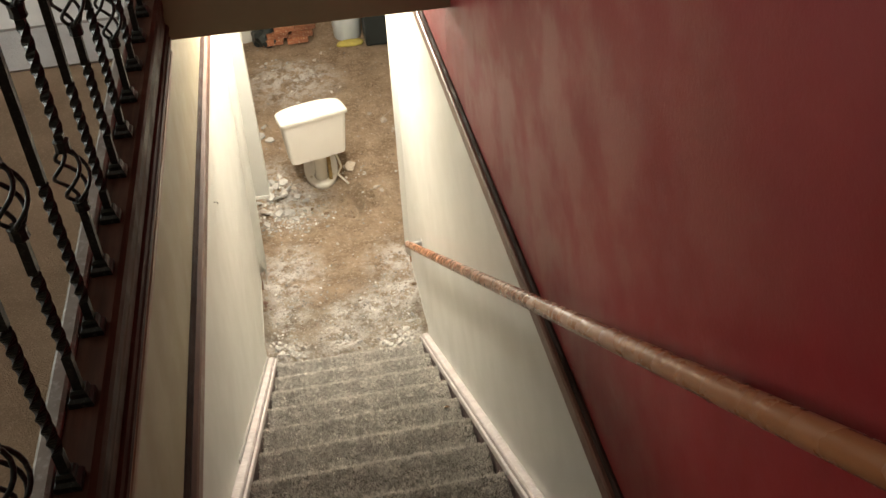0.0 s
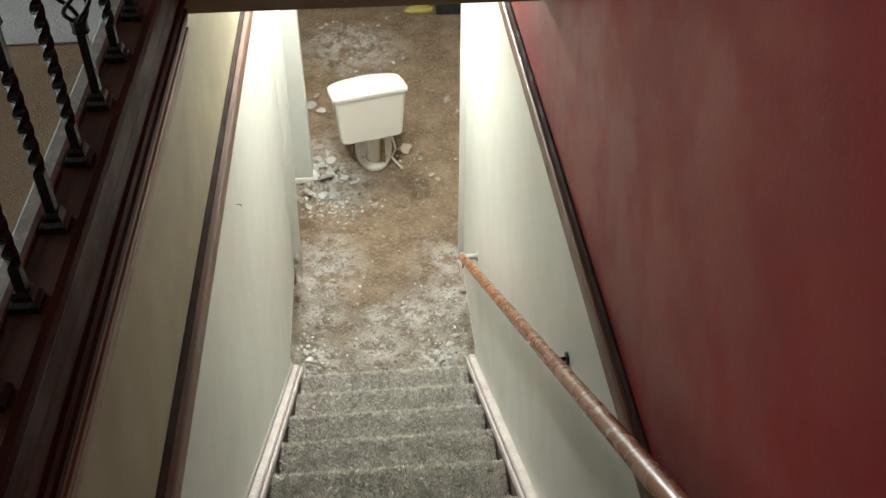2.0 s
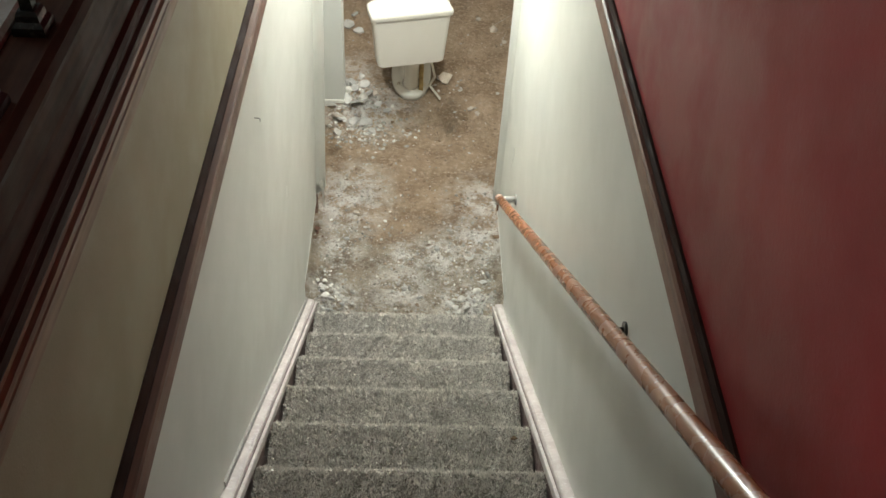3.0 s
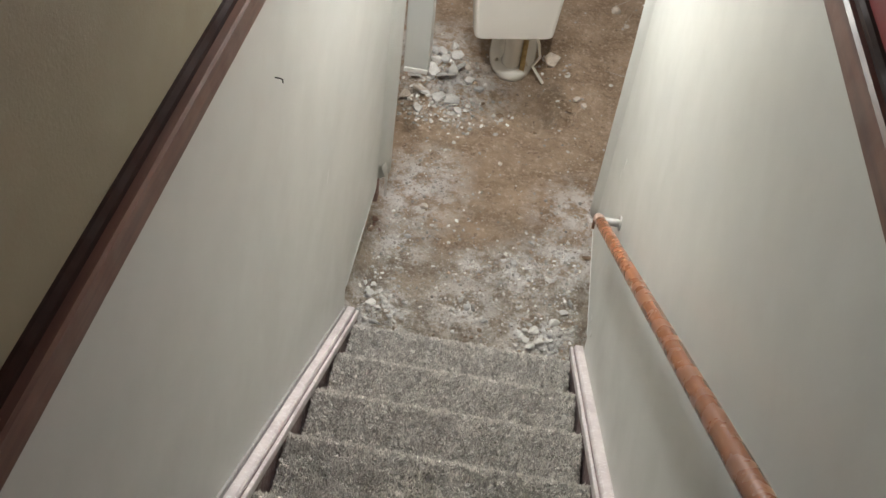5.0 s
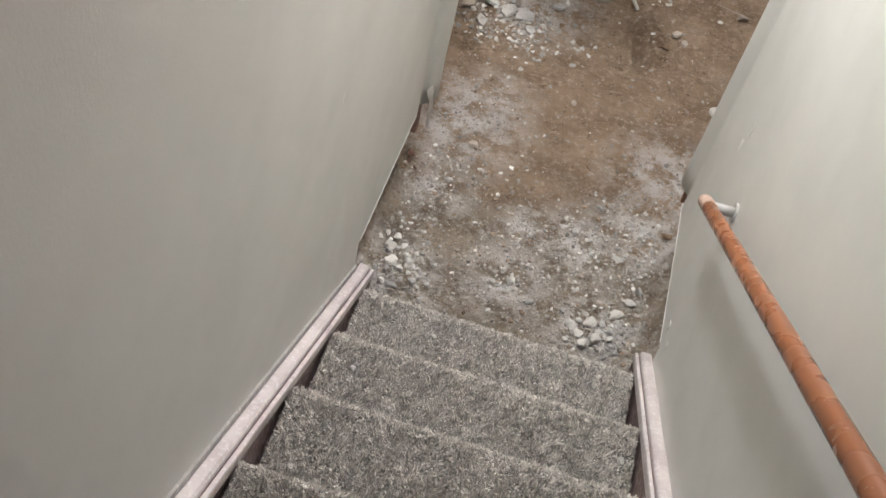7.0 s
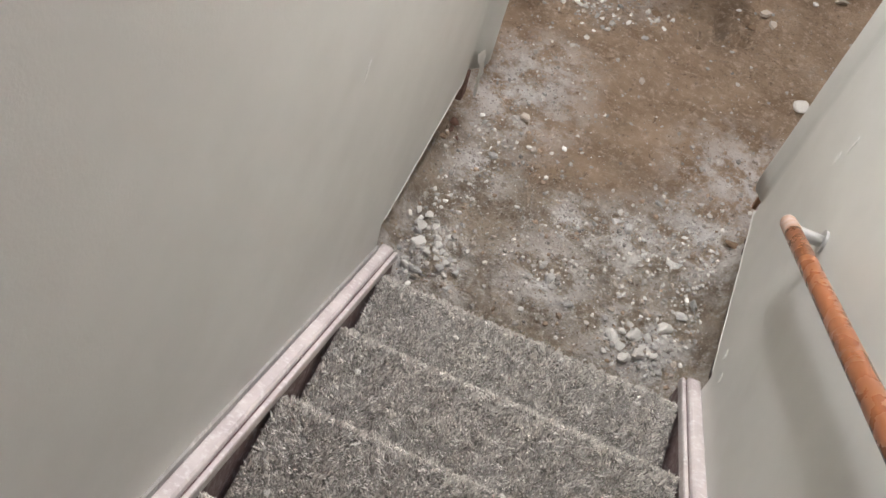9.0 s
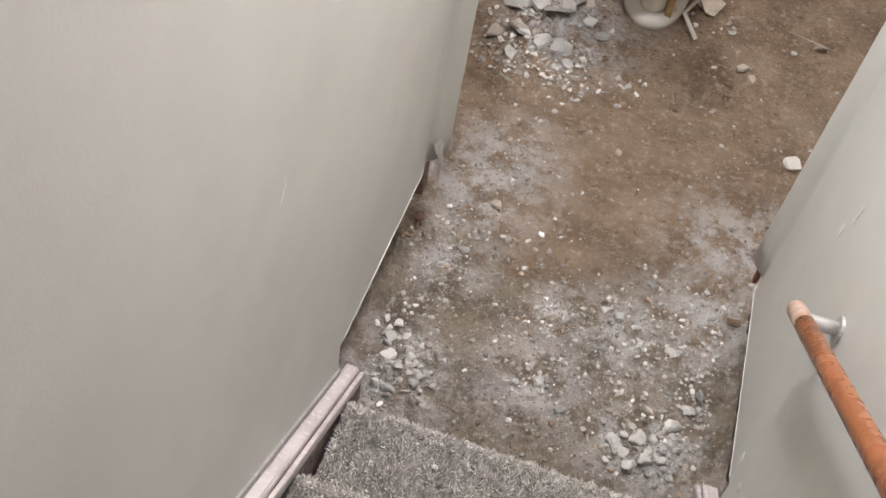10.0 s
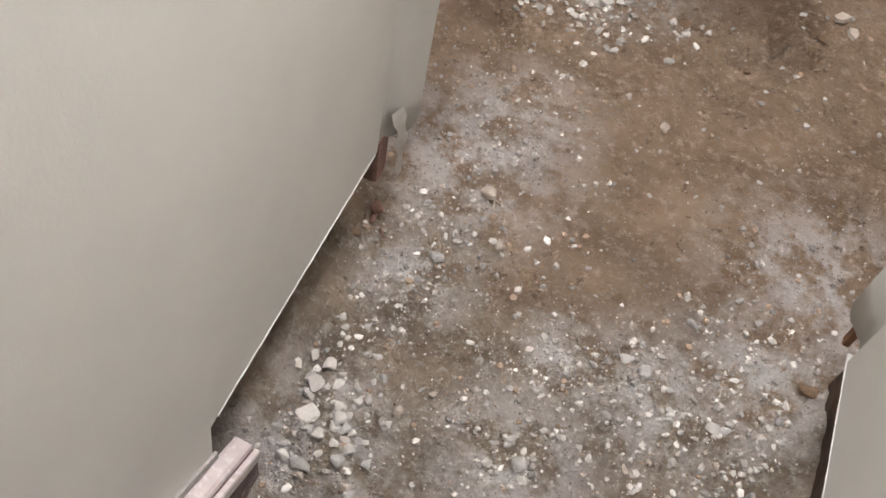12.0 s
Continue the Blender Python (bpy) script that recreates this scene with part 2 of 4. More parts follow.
# ---- mesh helpers ----
def finish(bm, mat, smooth=False):
    me = bpy.data.meshes.new("mesh")
    bmesh.ops.recalc_face_normals(bm, faces=bm.faces)
    for f in bm.faces:
        f.smooth = smooth
    bm.to_mesh(me)
    bm.free()
    me.materials.append(mat)
    return me


def part(name, bm, mat, parent=None, label="", smooth=False, m=None):
    ob = new(name, bm if isinstance(bm, bpy.types.Mesh) else finish(bm, mat, smooth))
    if parent:
        ob.parent = parent
    if m:
        ob.matrix_basis = m
    if label:
        ob["label"] = label
    return ob


def structure(name, bm, mat, label="", category="", smooth=False):
    return tagged(part(name, bm, mat, None, "", smooth), label, category, "", "structure")


def thing(name, label, category, group="", m=None):
    ob = new(name)
    if m:
        ob.matrix_basis = m
    return tagged(ob, label, category, group)


def box(x0, x1, y0, y1, z0, z1, bevel=0.0, bm=None):
    bm = bm or bmesh.new()
    vs = bmesh.ops.create_cube(bm, size=1, matrix=Matrix.Translation(((x0 + x1) / 2, (y0 + y1) / 2, (z0 + z1) / 2)) @ Matrix.Diagonal((x1 - x0, y1 - y0, z1 - z0, 1)))["verts"]
    if bevel:
        es = list({e for v in vs for e in v.link_edges})
        bmesh.ops.bevel(bm, geom=es, offset=bevel, segments=2, affect="EDGES", profile=0.7)
    return bm


def extrude_y(profile, y0, y1, bm=None, rise=0.0):
    """A closed (x, z) outline drawn along y; rise lifts its far end."""
    bm = bm or bmesh.new()
    a = [bm.verts.new((x, y0, z)) for x, z in profile]
    b = [bm.verts.new((x, y1, z + rise)) for x, z in profile]
    n = len(profile)
    for i in range(n):
        bm.faces.new((a[i], a[(i + 1) % n], b[(i + 1) % n], b[i]))
    bm.faces.new(a)
    bm.faces.new(b[::-1])
    return bm


def extrude_x(profile, x0, x1, bm=None):
    bm = bm or bmesh.new()
    a = [bm.verts.new((x0, y, z)) for y, z in profile]
    b = [bm.verts.new((x1, y, z)) for y, z in profile]
    n = len(profile)
    for i in range(n):
        bm.faces.new((a[i], a[(i + 1) % n], b[(i + 1) % n], b[i]))
    bm.faces.new(a)
    bm.faces.new(b[::-1])
    return bm


def tube(points, radius, sides=10, bm=None):
    """A round rod along points; radius is one number or one a point."""
    bm = bm or bmesh.new()
    pts = [Vector(p) for p in points]
    rad = radius if isinstance(radius, (list, tuple)) else [radius] * len(pts)
    rings = []
    for i, p in enumerate(pts):
        d = (pts[min(i + 1, len(pts) - 1)] - pts[max(i - 1, 0)]).normalized()
        s = d.cross(Vector((1, 0, 0)) if abs(d.x) < 0.8 else Vector((0, 1, 0))).normalized()
        u = d.cross(s)
        rings.append([bm.verts.new(p + rad[i] * (math.cos(a) * s + math.sin(a) * u)) for a in (2 * math.pi * k / sides for k in range(sides))])
    for r0, r1 in zip(rings, rings[1:]):
        for k in range(sides):
            bm.faces.new((r0[k], r0[(k + 1) % sides], r1[(k + 1) % sides], r1[k]))
    bm.faces.new(rings[0][::-1])
    bm.faces.new(rings[-1])
    return bm


def rings_mesh(rings, bm=None, cap=True):
    bm = bm or bmesh.new()
    vs = [[bm.verts.new(p) for p in r] for r in rings]
    n = len(vs[0])
    for r0, r1 in zip(vs, vs[1:]):
        for k in range(n):
            bm.faces.new((r0[k], r0[(k + 1) % n], r1[(k + 1) % n], r1[k]))
    if cap:
        bm.faces.new(vs[0][::-1])
        bm.faces.new(vs[-1])
    return bm


# ---- measures of the place ----
W = 0.95                      # between the stair's walls
RUN, RISE, FIRST = 0.303, 0.194, 3.673
UP = 15 * RISE                # the upper floor
TOP_Y = FIRST - 14 * RUN      # its edge over the stair
END = 4.46                    # where the stair's walls end
HEAD_Y, HEAD_Z = 2.54, 2.735  # the header over the stair


def ground_z(x, y):
    v = Vector((x, y, 0))
    h = 0.016 * noise.noise(v * 2.3) + 0.010 * noise.noise(v * 7) + 0.010 * noise.noise(v * 19) + 0.007 * noise.noise(v * 43)
    for cx, cy, r, d in ((0.725, 5.47, 0.045, 0.06), (0.735, 5.40, 0.035, 0.05), (0.80, 5.46, 0.04, 0.04), (0.66, 5.38, 0.03, 0.04), (0.705, 5.53, 0.03, 0.06), (0.72, 5.50, 0.03, 0.06), (0.73, 5.43, 0.03, 0.06), (0.78, 5.42, 0.025, 0.05), (0.81, 5.43, 0.025, 0.05), (0.62, 5.34, 0.03, 0.03), (0.48, 5.42, 0.05, 0.03), (1.02, 5.02, 0.025, 0.05), (1.01, 4.97, 0.02, 0.04), (0.85, 3.98, 0.08, 0.015)):
        h -= d * math.exp(-((x - cx) ** 2 + (y - cy) ** 2) / (r * r) * 2)
    for cx, cy, r, d in ((0.10, 3.90, 0.13, 0.05), (0.80, 3.93, 0.12, 0.03), (0.12, 5.65, 0.28, 0.05), (0.02, 4.3, 0.10, 0.02), (0.95, 4.3, 0.12, 0.03), (0.3, 7.6, 0.4, 0.06), (0.66, 4.28, 0.13, 0.018)):
        h += d * math.exp(-((x - cx) ** 2 + (y - cy) ** 2) / (r * r) * 2) * (0.8 + 0.6 * noise.noise(v * 23))
    # banks of dirt against the footings
    side = 1 - abs(y - 4.1) / 0.42
    if side > 0:
        up = min(1.0, side * 4) * (0.8 + 0.5 * noise.noise(v * 17))
        h += 0.10 * up * (min(1.0, max(0.0, (0.025 - x) / 0.09)) + min(1.0, max(0.0, (x - W + 0.005) / 0.09)))
    return h


def ground():
    xs = np.concatenate([np.linspace(-3.2, -0.45, 40), np.arange(-0.4, 1.6, 0.0125), np.linspace(1.62, 4.0, 36)])
    ys = np.concatenate([np.linspace(-0.8, 3.5, 20), np.arange(3.55, 6.3, 0.0125), np.arange(6.32, 9.3, 0.04)])
    verts = [(x, y, ground_z(x, y)) for y in ys for x in xs]
    n = len(xs)
    faces = [(j * n + i, j * n + i + 1, (j + 1) * n + i + 1, (j + 1) * n + i) for j in range(len(ys) - 1) for i in range(n - 1)]
    me = bpy.data.meshes.new("mesh")
    me.from_pydata(verts, [], faces)
    me.polygons.foreach_set("use_smooth", [True] * len(faces))
    me.materials.append(DIRT)
    tagged(new("ground", me), "bare brown dirt basement floor strewn with plaster dust", "ground", "", "structure")


def bow(y, z):
    """How far the left wall leans in near its end."""
    return 0.055 * max(0.0, (y - 3.3) / (END - 3.3)) ** 2 * max(0.0, z - 0.3) / 1.8


def wall_sheet(x_face, x_back, y0, y1, z_low, z_top, seed, mat, lean=0.0):
    """A wall along y whose lower edge is ragged where its board was cut."""
    n = int((y1 - y0) / 0.02)
    rings = []
    for i in range(n + 1):
        y = y0 + (y1 - y0) * i / n
        z = z_low(y) + 0.006 * noise.noise((y * 30, seed, 0)) + 0.004 * noise.noise((y * 90, seed, 3))
        rings.append([(x_face + lean * bow(y, z), y, z), (x_face + lean * bow(y, z_top), y, z_top), (x_back, y, z_top), (x_back, y, z)])
    bm = rings_mesh(rings)
    for e in bm.edges:
        a, b = (v.co.y for v in e.verts)
        e.smooth = abs(a - b) < 0.004 and y0 + 0.004 < a < y1 - 0.004
    return bm


def slope_z(y, above=0.0):
    return RISE + (FIRST - y) * RISE / RUN + above


def structure_all():
    ground()
    # the stair's two plastered walls, up to their trims
    low_l = lambda y: 0.30 if y > 3.74 else slope_z(y, -0.10)
    low_r = lambda y: 0.235 if y > 3.76 else slope_z(y, -0.10)
    structure("wall_left", wall_sheet(0.0, -0.115, -0.9, END - 0.10, low_l, 2.12, 1, CREAM, 1.0), CREAM, "cream painted drywall beside the stair, cut off above the dirt", "wall", True)
    structure("wall_right", wall_sheet(W, W + 0.115, -0.9, END - 0.10, low_r, 2.42, 2, CREAM), CREAM, "cream painted drywall beside the stair, cut off above the dirt", "wall", True)
    edge_l = wall_sheet(0.0015, -0.012, 3.76, END - 0.11, lambda y: 0.299, 0.302, 5, BARE)
    structure("torn_edge_left", edge_l, SCUFF, "torn white gypsum edge along the wall's foot", "wall")
    edge_r = wall_sheet(W - 0.0015, W + 0.012, 3.78, END - 0.08, lambda y: 0.234, 0.237, 6, BARE)
    structure("torn_edge_right", edge_r, SCUFF, "torn white gypsum edge along the wall's foot", "wall")
    # rounded, slightly bulging corner strips at the walls' ends
    for name, x, s, z0, z1, ye, out in (("corner_left", 0.0, 1, 0.32, 2.70, END - 0.10, 0.85), ("corner_right", W, -1, 0.28, 2.70, END - 0.10, 0.5)):
        prof = [(-0.115, 0), (-0.115, 0.120), (0.0, 0.120), (0.030, 0.117), (0.044, 0.108), (0.049, 0.095), (0.047, 0.080), (0.040, 0.062), (0.022, 0.036), (0.015, 0.030), (0.001, 0.024), (-0.002, 0.016), (0.0, 0.0)]
        zs = [z0 + (z1 - z0) * i / 30 for i in range(31)]
        bm = rings_mesh([[(x + s * (px * (out if px > 0 else 1) + (0.002 * noise.noise((z * 5, py * 20, x)) if px > 0.002 else 0)) + (bow(ye, z) if s > 0 and px > -0.05 else 0), ye + py, z + (0.012 * noise.noise((px * 60, py * 60, 4)) if z == z0 else 0)) for px, py in prof] for z in zs])
        structure(name, bm, CREAM, "rounded cream wall end with a raised corner bead", "wall corner", True)
        for e in bpy.data.objects[name].data.polygons:
            e.use_smooth = len(e.vertices) == 4
    structure("stud_left", box(-0.05, 0.004, END - 0.098, END - 0.05, 0.20, 0.325, 0.010), RUST, "rust-brown stud showing under the wall's end", "stud")
    structure("stud_right", box(W - 0.002, W + 0.012, END - 0.040, END - 0.020, 0.20, 0.285, 0.003), STUD_WOOD, "orange-brown stud showing under the wall's end", "stud")
    prof = [(0.0, 0.030), (0.0045, 0.030), (0.0045, 0.050), (0.0, 0.056)]
    structure("grey_strip", extrude_y([(a, slope_z(2.0) + b) for a, b in prof], 2.0, 3.74, rise=(2.0 - 3.74) * RISE / RUN), SKIRT_GREY, "grey strip of wall above the skirting", "wall")
    structure("wall_band_left", box(-0.115, 0.002, -0.9, END - 0.10, 2.12, 2.698), BEIGE, "beige painted band under the upper floor's edge", "wall")
    structure("wall_band_top", box(-0.115, 0.002, -0.9, HEAD_Y, 2.698, 2.86), BEIGE, "beige painted band under the upper floor's edge", "wall")
    structure("wall_red", box(W + 0.004, W + 0.115, -3.2, HEAD_Y + 0.115, 2.42, 5.3), RED, "deep red satin painted wall above the stair", "wall")
    structure("wall_right_above", box(W + 0.004, W + 0.115, HEAD_Y + 0.117, END - 0.07, 2.42, 2.70), RED, "deep red wall above the trim", "wall")
    # trims
    prof = [(0.0, 2.098), (0.028, 2.100), (0.034, 2.106), (0.034, 2.156), (0.030, 2.162), (0.0, 2.162)]
    structure("trim_left", extrude_y(prof, -0.9, END - 0.12), BROWN_TRIM, "brown stained wooden trim board along the wall", "trim")
    # shadow above the left trim, built as a dark strip
    prof = [(0.0, 2.162), (0.016, 2.162), (0.015, 2.172), (0.008, 2.180), (0.0, 2.181)]
    structure("trim_left_shadow", extrude_y(prof, -0.9, END - 0.12), TRIM_SHADE, "dark strip on top of the trim, standing in for its shadow", "trim")
    prof = [(W + 0.01, 2.374), (W - 0.016, 2.374), (W - 0.020, 2.379), (W - 0.020, 2.424), (W - 0.016, 2.430), (W + 0.01, 2.430)]
    structure("trim_right", extrude_y(prof, -3.2, END - 0.08), BROWN_TRIM, "brown stained wooden trim between cream and red paint", "trim")
    # the right trim's shadow, likewise a dark strip
    prof = [(W + 0.01, 2.430), (W - 0.008, 2.430), (W - 0.007, 2.437), (W - 0.002, 2.442), (W + 0.01, 2.442)]
    structure("trim_right_shadow", extrude_y(prof, -3.2, END - 0.08), TRIM_SHADE, "dark strip on top of the trim, standing in for its shadow", "trim")
    # ledge and mouldings that carry the balusters
    prof = [(-0.034, UP - 0.06), (-0.034, UP + 0.025), (-0.028, UP + 0.032), (0.038, UP + 0.032), (0.048, UP + 0.026), (0.052, UP + 0.014), (0.048, UP + 0.002), (0.039, UP - 0.004), (0.036, UP - 0.02), (0.036, UP - 0.06)]
    structure("ledge_plate", extrude_y(prof, TOP_Y - 0.1, HEAD_Y), DARK_WOOD, "dark red-brown wooden ledge under the balusters", "ledge")
    prof = [(-0.02, UP - 0.06), (0.034, UP - 0.06), (0.036, UP - 0.070)]
    prof += [(0.030, UP - 0.074), (0.030, UP - 0.118), (0.037, UP - 0.122), (0.041, UP - 0.130), (0.037, UP - 0.138), (0.030, UP - 0.142), (0.030, UP - 0.158), (0.036, UP - 0.162), (0.038, UP - 0.172), (0.034, UP - 0.182)]
    prof += [(-0.02, UP - 0.182)]
    structure("ledge_moulding", extrude_y(prof, TOP_Y - 0.1, HEAD_Y), DARK_WOOD, "stepped brown wooden moulding below the ledge", "moulding")
    prof = [(-0.02, UP - 0.182), (0.030, UP - 0.182), (0.034, UP - 0.190), (0.030, UP - 0.198), (0.024, UP - 0.200), (0.024, UP - 0.208), (0.031, UP - 0.211), (0.033, UP - 0.219), (0.028, UP - 0.227), (0.019, UP - 0.229), (0.019, UP - 0.238), (0.025, UP - 0.242), (0.024, UP - 0.252), (0.014, UP - 0.258), (0.012, UP - 0.30), (-0.02, UP - 0.30)]
    structure("ledge_beads", extrude_y(prof, TOP_Y - 0.1, HEAD_Y), TAN_TRIM, "worn tan beads of the moulding below the ledge, highlights in their colour", "moulding")
    structure("ledge_strip", extrude_y([(-0.046, UP + 0.005), (-0.046, UP + 0.040), (-0.040, UP + 0.045), (-0.020, UP + 0.045), (-0.014, UP + 0.040), (-0.014, UP + 0.030), (-0.035, UP + 0.030)], TOP_Y - 0.1, HEAD_Y), DUSTY_LEDGE, "dusty grey wooden strip beside the balusters", "trim")
    # header over the stair and the basement's ceiling
    structure("header", box(0.03, W + 0.004, HEAD_Y, HEAD_Y + 0.12, HEAD_Z, UP - 0.002, 0.003), BEIGE, "brown-beige painted header over the stair", "header")
    structure("ceiling_basement", box(-3.2, 4.0, HEAD_Y + 0.12, 9.3, 2.70, 2.80), CEILING, "off-white basement ceiling", "ceiling")
    structure("floor_beyond_header", box(-0.030, W + 0.115, HEAD_Y + 0.004, 6.0, UP, UP + 0.012), PALE_TILE, "pale upper floor past the header", "floor")
    # basement walls
    structure("wall_far", box(-3.2, 4.0, 8.9, 9.05, -0.1, 2.7), CEILING, "dim far basement wall", "wall")
    structure("wall_basement_left", box(-3.3, -3.2, -0.9, 9.05, -0.1, 2.7), CEILING, "basement side wall", "wall")
    structure("wall_basement_right", box(4.0, 4.1, 4.3, 9.05, -0.1, 2.7), CEILING, "basement side wall", "wall")
    structure("wall_return_left", box(-3.2, -0.115, END - 0.10, END, 0.3, 2.70), CREAM, "cream wall turning away from the stair", "wall")
    structure("wall_return_right", box(W + 0.115, 4.0, END - 0.07, END + 0.03, 0.235, 2.70), CREAM, "cream wall turning away from the stair", "wall")
    # footing under the cut boards, coloured dark for the shade and soil in the gap
    structure("gap_sole_left", box(-0.115, -0.066, 3.4, END - 0.02, -0.05, 0.29, 0.004), GAP_SOLE, "dark sole plate standing in for the shaded soil gap under the wall", "sole plate")
    structure("gap_sole_right", box(W + 0.045, W + 0.115, 3.4, END - 0.02, -0.05, 0.23, 0.004), GAP_SOLE, "dark sole plate standing in for the shaded soil gap under the wall", "sole plate")
    # upper storey
    structure("floor_upper", box(-4.0, -0.034, -3.2, 2.05, UP - 0.1, UP + 0.004), CARPET_UP, "brown looped carpet on the upper floor", "floor")
    # the same carpet where daylight falls, painted paler
    structure("floor_upper_lit", box(-4.0, -0.034, 2.052, 2.32, UP - 0.1, UP + 0.008), CARPET_LIT, "strip of the upper carpet, the window's light put into its pale colour", "floor")
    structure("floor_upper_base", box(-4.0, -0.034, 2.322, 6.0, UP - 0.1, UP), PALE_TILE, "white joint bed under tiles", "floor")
    structure("floor_landing", box(-0.034, W, -3.2, TOP_Y, UP - 0.1, UP + 0.004), CARPET_UP, "brown carpet on the landing", "floor")
    structure("wall_upper_back", box(-4.0, W + 0.115, -3.35, -3.2, UP - 0.1, 5.3), BEIGE, "beige upper wall", "wall")
    structure("wall_upper_far", box(-4.0, W + 0.115, 6.0, 6.15, UP, 5.3), BEIGE, "beige upper wall", "wall")
    structure("ceiling_upper", box(-4.15, W + 0.115, -3.35, 6.15, 5.3, 5.4), CEILING, "off-white upper ceiling", "ceiling")
    structure("wall_right_upper", box(W + 0.004, W + 0.115, HEAD_Y + 0.117, 6.0, UP + 0.014, 5.3), RED, "deep red painted wall", "wall")
    for name, y0, y1, z0, z1 in (("wall_window_low", -3.2, 6.0, UP - 0.1, 3.25), ("wall_window_high", -3.2, 6.0, 4.55, 5.3), ("wall_window_near", -3.2, 1.9, 3.25, 4.55), ("wall_window_past", 4.7, 6.0, 3.25, 4.55)):
        structure(name, box(-4.15, -4.0, y0, y1, z0, z1), BEIGE, "beige wall round the window", "wall")
    structure("wall_under_stair", box(-0.1, W + 0.1, -0.95, -0.9, -0.1, UP - 0.1), CREAM, "plain wall behind the stair", "wall")
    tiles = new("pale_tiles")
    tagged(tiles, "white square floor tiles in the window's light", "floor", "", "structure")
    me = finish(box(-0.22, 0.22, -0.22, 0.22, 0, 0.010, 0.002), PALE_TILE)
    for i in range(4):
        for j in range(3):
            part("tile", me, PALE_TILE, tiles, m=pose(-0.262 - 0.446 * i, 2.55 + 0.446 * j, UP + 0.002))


structure_all()


# ---- the stair ----
def stair():
    st = thing("staircase", "straight flight of grey carpeted steps dusty with plaster", "staircase")
    # one padded, rounded carpet step; the rest share its mesh
    r = 0.018
    o = [(-RUN - 0.03, -RISE - 0.02), (-RUN - 0.03, 0.0)]
    o += [(-RUN + (RUN - r) * i / 10, 0.002 * math.sin(i * 1.9)) for i in range(11)]
    o += [(-r + r * math.sin(a), -r + r * math.cos(a)) for a in (radians(20 * i) for i in range(1, 9))]
    o += [(0.0, -0.03), (-0.018, -0.05), (-0.022, -RISE - 0.02)]
    bm = bmesh.new()
    n = 24
    rows = [[bm.verts.new((0.052 + (W - 0.104) * i / n, y, z)) for y, z in o] for i in range(n + 1)]
    for a, b in zip(rows, rows[1:]):
        for k in range(len(o)):
            bm.faces.new((a[k], a[(k + 1) % len(o)], b[(k + 1) % len(o)], b[k]))
    bm.faces.new(rows[0][::-1])
    bm.faces.new(rows[-1])
    me = finish(bm, CARPET, True)
    rng = np.random.default_rng(4)
    variants = []
    for v in range(4):
        cnt = 20000
        x = rng.uniform(0.054, W - 0.054, cnt)
        y = rng.uniform(-RUN, 0.004, cnt)
        drop = np.clip((y + r) / r, 0, 1)
        z = -r * (1 - np.sqrt(np.clip(1 - drop ** 2, 0, 1))) - rng.uniform(0, 0.03, cnt) * (drop > 0.93)
        h, w = rng.uniform(0.005, 0.014, cnt), rng.uniform(0.0016, 0.0038, cnt)
        # the pile lies in swirls and clumps
        wave = lambda f: sum(np.sin(x * rng.uniform(-f, f) + y * rng.uniform(-f, f) + rng.uniform(0, 6.3)) for _ in range(6)) / 2.2
        sx, sy = wave(190), wave(190)
        h *= np.clip(1 + 0.28 * wave(330), 0.35, 1.7)
        a = rng.uniform(0, 6.283, cnt)
        lx, ly = rng.normal(0, 0.003, cnt) + 0.0035 * sx, rng.normal(0.001, 0.003, cnt) + 0.0035 * sy
        V = np.empty((cnt, 4, 3))
        for c in range(3):
            V[:, c] = np.stack([x + w * np.cos(a + c * 2.094), y + w * np.sin(a + c * 2.094), z - 0.001], -1)
        V[:, 3] = np.stack([x + lx, y + ly, z + h], -1)
        F = (np.arange(cnt)[:, None, None] * 4 + np.array([[0, 1, 3], [1, 2, 3], [2, 0, 3]])[None]).reshape(-1, 3)
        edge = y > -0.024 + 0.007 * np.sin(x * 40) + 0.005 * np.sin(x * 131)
        pair = []
        for keep, mat in ((~edge, TUFT), (edge, EDGE_TUFT)):
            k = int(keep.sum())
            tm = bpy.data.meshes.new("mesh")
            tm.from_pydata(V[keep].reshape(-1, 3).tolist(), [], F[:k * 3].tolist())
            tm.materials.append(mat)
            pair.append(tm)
        variants.append(pair)
    for k in range(14):
        m = pose(0, FIRST - k * RUN, (k + 1) * RISE)
        step = part("step", me, CARPET, st, m=m)
        tagged(part("pile", variants[k % 4][0], TUFT, step), kind="stuff")
        tagged(part("nosing_pile", variants[k % 4][1], EDGE_TUFT, step, "paler worn pile along the step's edge, its highlight put into the colour"), kind="stuff")
    return st


stair()


